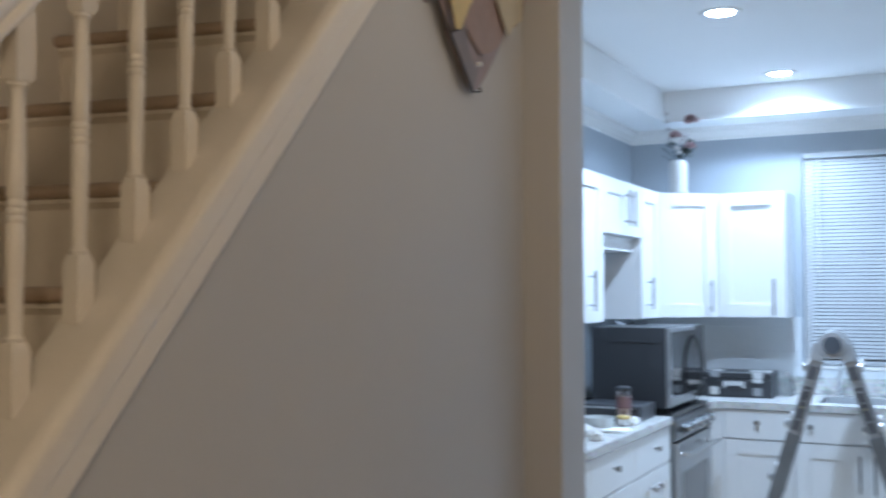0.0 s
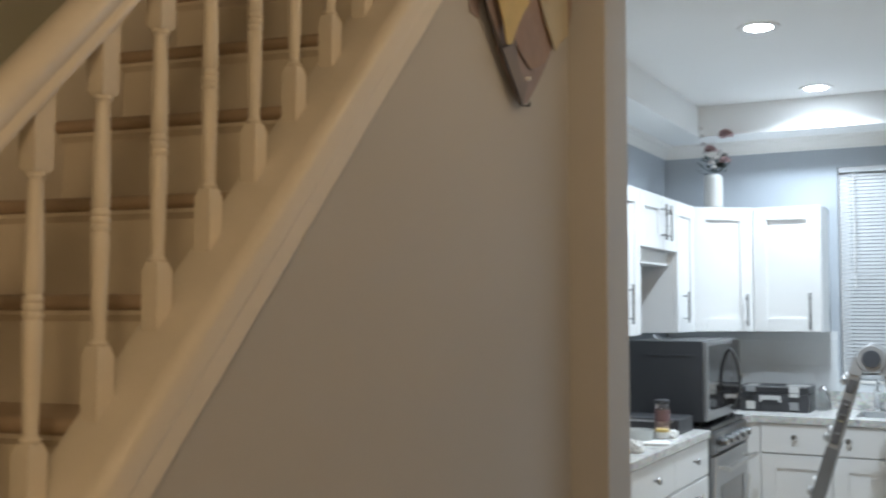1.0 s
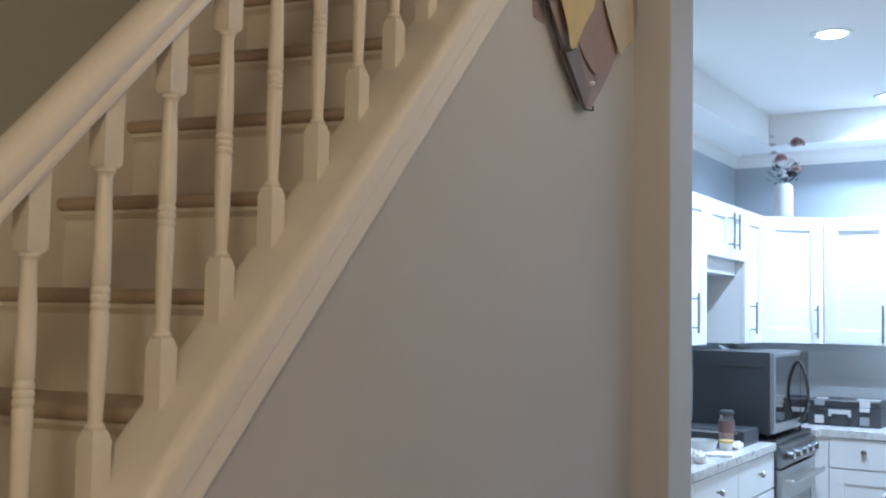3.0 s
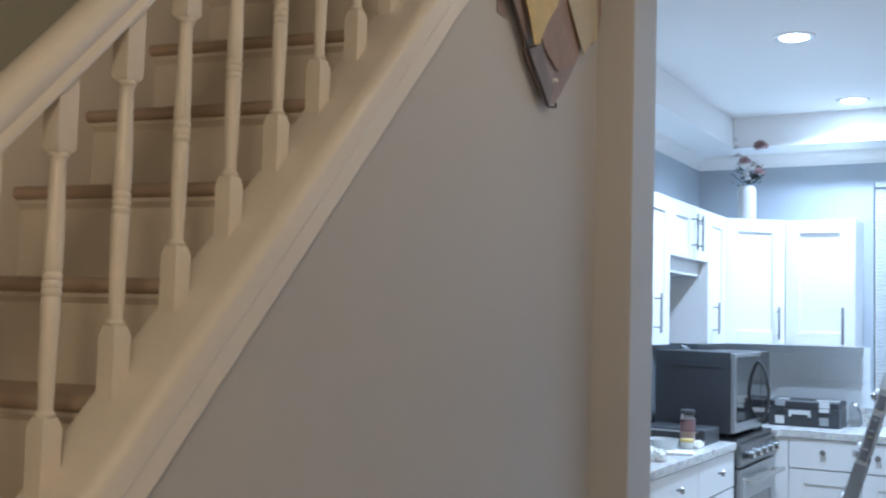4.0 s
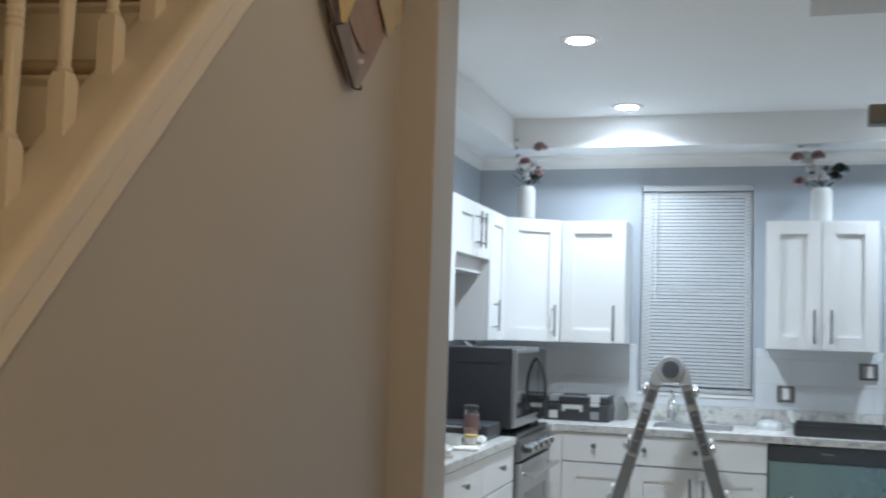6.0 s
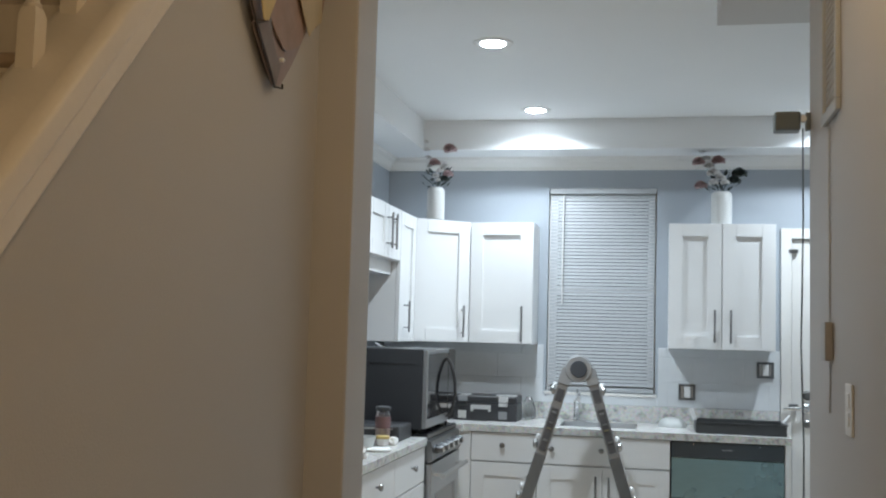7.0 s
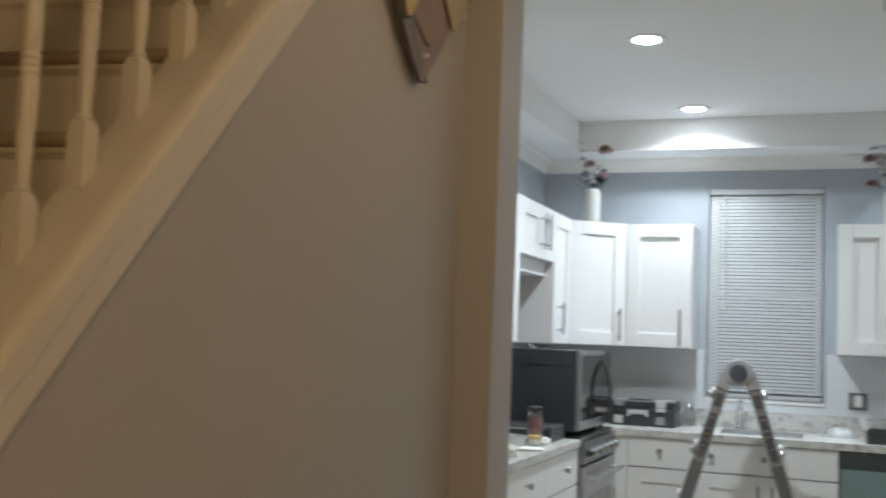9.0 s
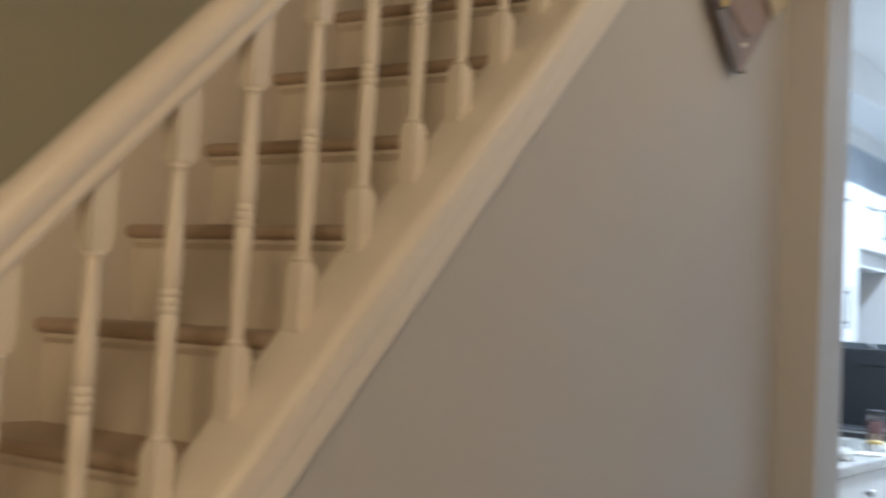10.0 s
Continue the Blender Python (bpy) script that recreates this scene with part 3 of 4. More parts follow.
def cabinet(name, m, w, d, h, label, fronts, toe=0.0, group=""):
    """Origin low on the front's left corner; fronts: kind, x0, x1, z0, z1, pull (bar/knob), px, pz, length."""
    ob = thing(name, m, label, "cabinet", group)
    body = boxes(((0, 0.0, toe), (w, d, h)), bevel=0.0015)
    part("body", body, CABINET_WHITE, ob)
    if toe:
        part("toe_kick", box((0, 0.06, 0), (w, d, toe - 0.001)), CABINET_WHITE, ob)
    for kind, x0, x1, za, zb, pull, px, pz, ln in fronts:
        g = 0.002
        bm = shaker(x1 - x0 - 2 * g, zb - za - 2 * g) if kind == "door" else slab(x1 - x0 - 2 * g, zb - za - 2 * g)
        door = part("door" if kind == "door" else "drawer_front", bm, CABINET_WHITE, ob, at=pose(x0 + g, -0.002, za + g))
        if pull == "bar":
            part("handle", bar_pull(ln), DARK_NICKEL, door, "slim brushed metal bar handle", at=pose(px - x0 - g, -0.02, pz - za - g), smooth=True)
        elif pull == "knob":
            part("knob", knob_bm(), DARK_NICKEL, door, "round brushed metal knob", at=pose(px - x0 - g, -0.02, pz - za - g), smooth=True)
    return ob


UZ0, UZ1 = 1.372, 2.108
UH = UZ1 - UZ0
DF = -0.31   # upper cabinet boxes end here, doors stand proud
up_label = "white shaker wall cabinet with slim bar handles"
# right of the window, over the dishwasher
cabinet("wall_cabinet", pose(0.0, DF, UZ0), 0.605, 0.308, UH, "white shaker double-door wall cabinet with bar handles",
        [("door", 0, 0.302, 0, UH, "bar", 0.262, 0.04, 0.19), ("door", 0.302, 0.605, 0, UH, "bar", 0.352, 0.04, 0.19)], group="wall cabinets")
# left of the window
cabinet("wall_cabinet", pose(-1.186, DF, UZ0), 0.386, 0.308, UH, "white shaker single-door wall cabinet beside the window",
        [("door", 0, 0.386, 0, UH, "bar", 0.325, 0.015, 0.21)], group="wall cabinets")
# diagonal corner
A, B = Vector((-1.475, -0.567)), Vector((-1.187, -0.332))
dl = (B - A).length
da = math.degrees(math.atan2(B.y - A.y, B.x - A.x))
corner = thing("corner_wall_cabinet", pose(A.x, A.y, UZ0, 0, 0, da), "white shaker diagonal corner wall cabinet", "cabinet", "wall cabinets")
inv = (Matrix.Rotation(radians(-da), 2))
cpoly = [inv @ (Vector(p) - A) for p in ((A.x - 0.012, A.y + 0.012), (B.x - 0.012, B.y + 0.012), (B.x - 0.004, -0.004), (KL + 0.004, -0.004), (KL + 0.004, A.y))]
part("body", prism([(p.x, p.y) for p in cpoly], UH, lambda u, v, w: (u, v, w)), CABINET_WHITE, corner)
cdoor = part("door", shaker(dl - 0.003, UH - 0.004), CABINET_WHITE, corner, at=pose(0.0015, 0.018, 0.002))
part("handle", bar_pull(0.19), DARK_NICKEL, cdoor, "slim brushed metal bar handle", at=pose(dl - 0.055, -0.02, 0.03), smooth=True)
# left run, faces +x
LF = -1.473
cabinet("wall_cabinet", pose(LF - 0.02, -0.945, UZ0, 0, 0, 90), 0.372, 0.305, UH, up_label,
        [("door", 0, 0.372, 0, UH, "bar", 0.110, 0.055, 0.175)], group="wall cabinets")
cabinet("over_range_cabinet", pose(LF - 0.02, -1.612, 1.818, 0, 0, 90), 0.665, 0.305, UZ1 - 1.818, "short white shaker cabinet above the range",
        [("door", 0, 0.395, 0, UZ1 - 1.818, "bar", 0.352, 0.05, 0.19), ("door", 0.395, 0.665, 0, UZ1 - 1.818, "bar", 0.445, 0.05, 0.19)], group="wall cabinets")
valance = thing("hood_valance", pose(LF - 0.05, -1.612, 1.742, 0, 0, 90), "white panel strip below the short cabinet", "cabinet panel")
part("panel", box((0.001, 0.0, 0), (0.664, 0.275, 0.075), 0.002), CABINET_WHITE, valance)
cabinet("wall_cabinet", pose(LF - 0.02, -2.40, UZ0, 0, 0, 90), 0.787, 0.305, UH, up_label,
        [("door", 0, 0.393, 0, UH, "bar", 0.35, 0.06, 0.19), ("door", 0.393, 0.787, 0, UH, "bar", 0.555, 0.06, 0.19)], group="wall cabinets")
cabinet("wall_cabinet", pose(LF - 0.02, -3.20, UZ0, 0, 0, 90), 0.798, 0.305, UH, up_label,
        [("door", 0, 0.399, 0, UH, "bar", 0.35, 0.06, 0.19), ("door", 0.399, 0.798, 0, UH, "bar", 0.445, 0.06, 0.19)], group="wall cabinets")

# base cabinets, back run
CT = 0.872
BF = -0.61
low = "white shaker base cabinet under the granite worktop"
cabinet("base_cabinet", pose(-1.10, BF, 0), 0.378, 0.60, CT, "white shaker base cabinet with drawer over door",
        [("drawer", 0.0, 0.378, 0.707, CT - 0.002, "knob", 0.183, 0.80, 0), ("door", 0.0, 0.378, 0.11, 0.703, "bar", 0.33, 0.45, 0.19)], toe=0.10, group="base cabinets")
cabinet("sink_base_cabinet", pose(-0.72, BF, 0), 0.735, 0.60, CT, "white shaker sink cabinet with two doors",
        [("drawer", 0.0, 0.735, 0.707, CT - 0.002, "knob", 0.36, 0.795, 0), ("door", 0.0, 0.367, 0.11, 0.703, "bar", 0.331, 0.46, 0.195),
         ("door", 0.367, 0.735, 0.11, 0.703, "bar", 0.403, 0.46, 0.195)], toe=0.10, group="base cabinets")
part("knob", knob_bm(), DARK_NICKEL, [o for o in bpy.data.objects["sink_base_cabinet"].children if o.name.startswith("drawer")][0], at=pose(0.08, -0.02, 0.085), smooth=True)
cabinet("end_panel", pose(0.622, BF - 0.02, 0), 0.02, 0.62, CT, "white panel at the end of the worktop run", [])
corner_base = cabinet("corner_base_cabinet", pose(KL + 0.005, BF - 0.02, 0), 0.693, 0.62, CT, "plain white corner base cabinet", [])
part("filler", box((0.0, -0.085, 0.0), (0.60, -0.001, CT), 0.0015), CABINET_WHITE, corner_base)
# left run
for ya, yb, kn in ((-2.09, -1.492, 0.315), (-2.70, -2.092, 0.30), (-3.36, -2.702, 0.33)):
    w = yb - ya
    cabinet("base_cabinet", pose(-1.20, ya, 0, 0, 0, 90), w, 0.595, CT, "white shaker base cabinet with drawer over doors",
            [("drawer", 0.0, w, 0.70, CT - 0.002, "knob", kn, 0.795, 0), ("door", 0.0, w / 2, 0.11, 0.696, "knob", w / 2 - 0.05, 0.62, 0.19),
             ("door", w / 2, w, 0.11, 0.696, "knob", w / 2 + 0.05, 0.62, 0.19)], toe=0.10, group="base cabinets")

# granite worktop: back run with the sink hole, left run, splash
SINK = (-0.62, -0.17, -0.50, -0.12)
worktop = thing("worktop", pose(0, 0, 0.912), "speckled grey granite worktop with low splashback", "worktop")
TH = 0.038
part("slab", boxes(((KL, -0.648, -TH), (SINK[0], -0.002, 0)), ((SINK[1], -0.648, -TH), (0.655, -0.002, 0)),
                   ((SINK[0], -0.648, -TH), (SINK[1], SINK[2], 0)), ((SINK[0], SINK[3], -TH), (SINK[1], -0.002, 0)),
                   ((KL, -0.712, -TH), (-1.145, -0.649, 0))), GRANITE, worktop)
part("splash", box((KL, -0.024, 0.001), (0.655, -0.003, 0.10), 0.002), GRANITE, worktop)
left_top = thing("worktop", pose(0, 0, 0.912), "speckled grey granite worktop beside the range", "worktop")
part("slab", box((KL, -3.36, -TH), (-1.168, -1.488, 0), 0.004), GRANITE, left_top)

# sink with tap
sink = thing("sink", pose(-0.395, -0.31, 0.912), "undermounted stainless steel sink", "sink")
sw, sd = 0.225, 0.19
part("basin", boxes(((-sw, -sd, -0.20), (sw, sd, -0.19)), ((-sw, -sd, -0.19), (-sw + 0.008, sd, -0.002)), ((sw - 0.008, -sd, -0.19), (sw, sd, -0.002)),
                    ((-sw + 0.008, -sd, -0.19), (sw - 0.008, -sd + 0.008, -0.002)), ((-sw + 0.008, sd - 0.008, -0.19), (sw - 0.008, sd, -0.002))), STEEL, sink)
part("drain", lathe([(0.04, -0.189), (0.03, -0.186)], 18), CHROME, sink)
tap = thing("tap", pose(-0.545, -0.075, 0.912), "chrome single-lever kitchen tap", "tap")
part("base", lathe([(0.026, 0), (0.026, 0.012), (0.018, 0.02), (0.017, 0.11), (0.02, 0.12), (0.012, 0.13)], 18), CHROME, tap, smooth=True)
part("spout", tube([(0, 0, 0.08), (0.01, -0.03, 0.14), (0.02, -0.09, 0.165), (0.025, -0.15, 0.15), (0.025, -0.165, 0.12)], 0.012, 10), CHROME, tap, smooth=True)
part("lever", tube([(0, 0, 0.125), (0.0, 0.005, 0.16), (0.0, 0.02, 0.19)], 0.006), CHROME, tap, smooth=True)

# ---- window with blind ----
win = tagged(new("window_1"), "window closed by a white horizontal blind", kind="structure")
x0, x1, za, zb = WIN
part("window_frame", boxes(((x0, 0.06, za), (x0 + 0.05, 0.12, zb)), ((x1 - 0.05, 0.06, za), (x1, 0.12, zb)), ((x0 + 0.05, 0.06, za), (x1 - 0.05, 0.12, za + 0.05)),
                           ((x0 + 0.05, 0.06, zb - 0.05), (x1 - 0.05, 0.12, zb)), ((x0 + 0.05, 0.065, (za + zb) / 2 - 0.02), (x1 - 0.05, 0.115, (za + zb) / 2 + 0.02))), TRIM_PAINT, win)
pane = part("pane", box((x0 + 0.05, 0.088, za + 0.05), (x1 - 0.05, 0.092, zb - 0.05)), WINDOW_GLASS, win)
pane.visible_shadow = False
part("window_sill", box((x0 - 0.01, -0.012, za - 0.02), (x1 + 0.01, 0.06, za - 0.001), 0.003), TRIM_PAINT, win)

blind = thing("window_blind", pose(x0, 0.02, zb), "white aluminium venetian blind, lowered and closed", "blind")
bw = x1 - x0
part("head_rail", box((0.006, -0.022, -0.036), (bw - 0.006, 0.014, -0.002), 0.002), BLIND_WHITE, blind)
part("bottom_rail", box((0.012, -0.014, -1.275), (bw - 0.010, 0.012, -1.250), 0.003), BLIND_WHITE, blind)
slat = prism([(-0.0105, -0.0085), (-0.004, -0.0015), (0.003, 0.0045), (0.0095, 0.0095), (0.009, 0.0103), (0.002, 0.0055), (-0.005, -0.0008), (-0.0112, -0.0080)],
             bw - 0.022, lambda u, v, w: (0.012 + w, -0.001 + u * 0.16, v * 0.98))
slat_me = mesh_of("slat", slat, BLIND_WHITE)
rng = random.Random(4)
for i in range(56):
    ob = new("slat", slat_me)
    ob.parent = blind
    ob.location = (0, 0, -0.052 - i * 0.0214)
    ob.rotation_euler = (radians(rng.uniform(-0.7, 0.7)), 0, 0)
part("tilt_wand", tube([(0.095, -0.026, -0.04), (0.093, -0.028, -0.4), (0.092, -0.026, -0.735)], 0.0042, 6), WHITE_PLASTIC, blind, "clear white tilt wand")

# ---- back door ----
door = tagged(new("door_1"), "white panelled back door with chrome lever", kind="structure")
dx0, dx1, dz = DOOR
leaf = part("leaf", boxes(((dx0 + 0.004, 0.006, 0.01), (dx0 + 0.12, 0.07, dz - 0.004)), ((dx1 - 0.12, 0.006, 0.01), (dx1 - 0.004, 0.07, dz - 0.004)),
                          ((dx0 + 0.12, 0.006, dz - 0.13), (dx1 - 0.12, 0.07, dz - 0.004)), ((dx0 + 0.12, 0.006, 0.01), (dx1 - 0.12, 0.07, 0.24)),
                          ((dx0 + 0.12, 0.006, 0.95), (dx1 - 0.12, 0.07, 1.13)), ((dx0 + 0.12, 0.016, 0.24), (dx1 - 0.12, 0.06, 0.95)),
                          ((dx0 + 0.12, 0.016, 1.13), (dx1 - 0.12, 0.06, dz - 0.13)), bevel=0.002), TRIM_PAINT, door)
part("casing", boxes(((dx0 - 0.062, -0.018, 0), (dx0, 0.0, dz + 0.062)), ((dx1, -0.018, 0), (dx1 + 0.062, 0.0, dz + 0.062)), ((dx0, -0.018, dz), (dx1, 0.0, dz + 0.062)), bevel=0.003), TRIM_PAINT, door)
for hz in (1.975, 1.05, 0.25):
    part("hinge", box((dx0 - 0.018, -0.0225, hz - 0.011), (dx0 + 0.034, 0.0055, hz + 0.011), 0.002), DARK_NICKEL, door)
part("lever", tube([(dx0 + 0.09, -0.018, 1.035), (dx0 + 0.05, -0.034, 1.035), (dx0 - 0.02, -0.038, 1.033), (dx0 - 0.05, -0.036, 1.03)], 0.010, 10), CHROME, door, "chrome lever handle", smooth=True)
part("rosette", lathe([(0.030, 0.0055), (0.030, -0.004), (0.02, -0.012), (0.012, -0.022)], 18, axis="y", at=(dx0 + 0.09, 0, 1.035)), CHROME, door)
part("deadbolt", lathe([(0.028, 0.0055), (0.028, -0.008), (0.018, -0.020)], 18, axis="y", at=(dx0 + 0.09, 0, 1.112)), DARK_NICKEL, door)
part("key_rosette", lathe([(0.024, 0.0055), (0.024, -0.005), (0.014, -0.012)], 18, axis="y", at=(dx0 + 0.09, 0, 0.945)), DARK_NICKEL, door)

# ---- appliances ----
rg = thing("range", pose(-1.185, -1.462, 0, 0, 0, 90), "stainless steel slide-in gas range with front knobs", "cooker")
RW = 0.742
part("body", box((0, 0.0, 0.06), (RW, 0.60, 0.895), 0.003), BLACK_STEEL, rg, "black steel sides")
part("cooktop", box((-0.004, -0.012, 0.897), (RW + 0.004, 0.60, 0.922), 0.004), BLACK_ENAMEL, rg, "black enamel cooktop")
part("control_panel", prism([(-0.028, 0.785), (-0.040, 0.80), (-0.030, 0.888), (-0.004, 0.896), (-0.001, 0.785)], RW, lambda u, v, w: (w, u, v)), RANGE_STEEL, rg, "sloped steel control panel")
for kx in (0.10, 0.235, 0.37, 0.505, 0.64):
    kb = part("knob", lathe([(0.024, 0.0), (0.024, -0.008), (0.020, -0.012), (0.0185, -0.036), (0.016, -0.039)], 18, axis="y", at=(kx, -0.034, 0.842)), HANDLE_DARK, rg, "dark steel knob with bright cap", smooth=True)
    part("cap", lathe([(0.0165, -0.0392), (0.0155, -0.042)], 18, axis="y", at=(kx, -0.034, 0.842)), CHROME, kb)
odoor = part("oven_door", box((0.006, -0.034, 0.20), (RW - 0.006, -0.001, 0.775), 0.004), STEEL, rg, "stainless steel oven door")
part("window", box((0.11, -0.0355, 0.33), (RW - 0.11, -0.0342, 0.62)), BLACK_GLASS, odoor, "dark oven glass")
bmh = tube([(0.05, -0.085, 0.715), (RW - 0.05, -0.085, 0.715)], 0.013, 12)
tube([(0.09, -0.085, 0.715), (0.09, -0.033, 0.715)], 0.009, 8, bmh)
tube([(RW - 0.09, -0.085, 0.715), (RW - 0.09, -0.033, 0.715)], 0.009, 8, bmh)
part("handle", bmh, BRUSHED, odoor, "steel tube handle", smooth=True)
part("drawer", box((0.006, -0.030, 0.07), (RW - 0.006, -0.001, 0.19), 0.004), STEEL, rg)
for gx in (0.02, 0.265, 0.51):
    g = bmesh.new()
    for i in range(3):
        add_box(g, (gx + 0.004 + i * 0.105, 0.04, 0.935), (gx + 0.016 + i * 0.105, 0.56, 0.946))
    for yy in (0.04, 0.30, 0.548):
        add_box(g, (gx + 0.017, yy, 0.9355), (gx + 0.108, yy + 0.012, 0.9455))
        add_box(g, (gx + 0.122, yy, 0.9355), (gx + 0.213, yy + 0.012, 0.9455))
    for i in (0, 2):
        for yy in (0.04, 0.548):
            add_box(g, (gx + 0.004 + i * 0.105, yy, 0.9225), (gx + 0.016 + i * 0.105, yy + 0.012, 0.9349))
    part("grate", g, BLACK_ENAMEL, rg, "black cast iron grate")

mw = thing("microwave", pose(-1.187, -1.455, 0.945, 0, 0, 90), "over-range microwave with black case standing on the range", "microwave")
MWW, MWD, MWH = 0.735, 0.405, 0.398
part("case", box((0, 0.022, 0.0), (MWW, MWD, MWH), 0.003), BLACK_STEEL, mw, "black painted steel case")
part("side_rib", box((-0.004, 0.06, MWH - 0.075), (-0.0005, 0.30, MWH - 0.066), 0.001), BLACK_STEEL, mw)
mdoor = part("door", boxes(((0.002, 0.0, 0.004), (0.03, 0.021, MWH - 0.004)), ((0.03, 0.0, 0.004), (0.545, 0.021, 0.048)), ((0.03, 0.0, MWH - 0.024), (0.545, 0.021, MWH - 0.004)), bevel=0.002), STEEL, mw, "stainless steel door frame")
part("glass", box((0.0305, 0.0015, 0.0485), (0.545, 0.02, MWH - 0.0245)), BLACK_GLASS, mdoor, "dark mirror-like glass")
part("handle", tube([(0.500, 0.001, 0.030), (0.500, -0.022, 0.040), (0.500, -0.040, 0.09), (0.500, -0.050, 0.15), (0.500, -0.049, 0.20), (0.500, -0.040, 0.26), (0.500, -0.018, 0.325), (0.500, 0.001, 0.345)], 0.0085, 10), HANDLE_DARK, mdoor, "bowed steel handle", smooth=True)
part("control_panel", box((0.548, 0.0, 0.004), (MWW - 0.002, 0.021, MWH - 0.004), 0.003), BLACK_GLASS, mw, "black glass keypad panel")
part("cord_loop", tube([(0.25, 0.30, MWH), (0.18, 0.31, MWH + 0.02), (0.10, 0.30, MWH + 0.024), (0.05, 0.26, MWH + 0.006)], 0.004), CORD_WHITE, mw)

dw = thing("dishwasher", pose(0.020, BF - 0.001, 0), "dishwasher with teal protective film on its door", "dishwasher")
part("tub", box((0, 0.02, 0.08), (0.60, 0.60, 0.868)), BLACK_STEEL, dw)
part("control_panel", box((0.003, -0.024, 0.782), (0.597, 0.019, 0.868), 0.003), DARK_PANEL, dw, "dark grey control strip")
ddoor = part("door", box((0.003, -0.022, 0.13), (0.597, 0.019, 0.778), 0.003), TEAL_FILM, dw, "steel door under bluish film")
part("toe_panel", box((0.003, 0.03, 0.0), (0.597, 0.05, 0.125)), BLACK_PLASTIC, dw)
part("badge", box((0.27, -0.0255, 0.829), (0.33, -0.0243, 0.833)), GREY_PLASTIC, dw)
for bx in (0.12, 0.47):
    part("screw", lathe([(0.004, -0.0243), (0.003, -0.027)], 8, axis="y", at=(bx, 0, 0.856)), CHROME, dw)

# ---- ladder ----
ladder = thing("folding_ladder", pose(-0.455, -1.16, 0, 0, 0, 4.2), "aluminium multi-position folding ladder standing open", "ladder")
HZ = 1.268


def rail_bar(sign, ya, yb, s0, s1, half):
    """A rail of one leg from s0 to s1 metres below the hinge, along its lean."""
    lean = radians(17.0)
    d = Vector((sign * math.sin(lean), 0, -math.cos(lean)))
    n = Vector((math.cos(lean) * sign, 0, math.sin(lean)))
    o = Vector((sign * 0.052, 0, HZ - 0.005))
    poly = [(s0, -half), (s1, -half), (s1, half), (s0, half)]
    return prism(poly, yb - ya, lambda u, v, w: tuple(o + d * u + n * v + Vector((0, ya + w, 0))), bevel=0.004), o, d, n


for side, (ya, yb) in (("near", (-0.18, -0.152)), ("far", (0.152, 0.18))):
    for sgn in (-1, 1):
        bm, o, d, n = rail_bar(sgn, ya, yb, 0.02, 1.290, 0.026)
        rl = part("rail", bm, ALUMINIUM, ladder, "grey aluminium side rail")
        sh, _, _, _ = rail_bar(sgn, ya - 0.005, yb + 0.005, -0.01, 0.075, 0.031)
        part("shoulder", sh, HUB_GREY, rl, "grey hinge shoulder")
        sl, _, _, _ = rail_bar(sgn, ya - 0.006, yb + 0.006, 0.44, 1.0, 0.029)
        part("sleeve", sl, ALU_DARK, rl, "scuffed darker telescoping sleeve")
        foot, _, _, _ = rail_bar(sgn, ya - 0.008, yb + 0.008, 1.255, 1.308, 0.034)
        part("rubber_foot", foot, BLACK_PLASTIC, rl)
        if side == "near":
            for s0, s1, half, mt in ((0.10, 0.165, 0.018, LADDER_LABEL), (0.20, 0.42, 0.018, LADDER_LABEL)):
                lb, _, _, _ = rail_bar(sgn, ya - 0.004, ya - 0.0005, s0, s1, half)
                part("label", lb, mt, rl, "dark warning sticker")
            for s0, s1, mt in ((0.215, 0.225, GREY_PLASTIC), (0.27, 0.278, GREY_PLASTIC), (0.30, 0.308, LABEL_STRAW), (0.36, 0.37, GREY_PLASTIC)):
                lb, _, _, _ = rail_bar(sgn, ya - 0.0052, ya - 0.0042, s0, s1, 0.012)
                part("label_bar", lb, mt, rl)
        for s in (0.115, 0.40, 0.67):
            p = o + d * s + n * 0.036
            part("lock_tab", lathe([(0.010, 0.0), (0.021, 0.006), (0.023, 0.016), (0.012, 0.026)], 12, axis="x", at=(p.x - (0.01 if sgn > 0 else 0.016), (ya + yb) / 2, p.z)), WHITE_PLASTIC if side == "far" else BRUSHED, rl, smooth=True)
    hub = lathe([(0.062, ya - 0.012), (0.066, ya - 0.008), (0.066, yb + 0.008), (0.062, yb + 0.012)], 28, axis="y", at=(0, 0, HZ))
    hg = part("hinge", hub, HUB_GREY, ladder, "round grey locking hinge", smooth=True)
    part("hinge_cap", lathe([(0.040, ya - 0.020), (0.042, ya - 0.0125)], 24, axis="y", at=(0, 0, HZ)), HUB_CAP, hg, "dark round hinge button")
for sgn in (-1, 1):
    _, o, d, n = rail_bar(sgn, 0, 0.01, 0, 1, 0.03)
    for s in (0.10, 0.38, 0.66, 0.94, 1.2):
        p = o + d * s
        part("rung", tube([(p.x, -0.152, p.z), (p.x, 0.152, p.z)], 0.016, 8), ALUMINIUM, ladder)


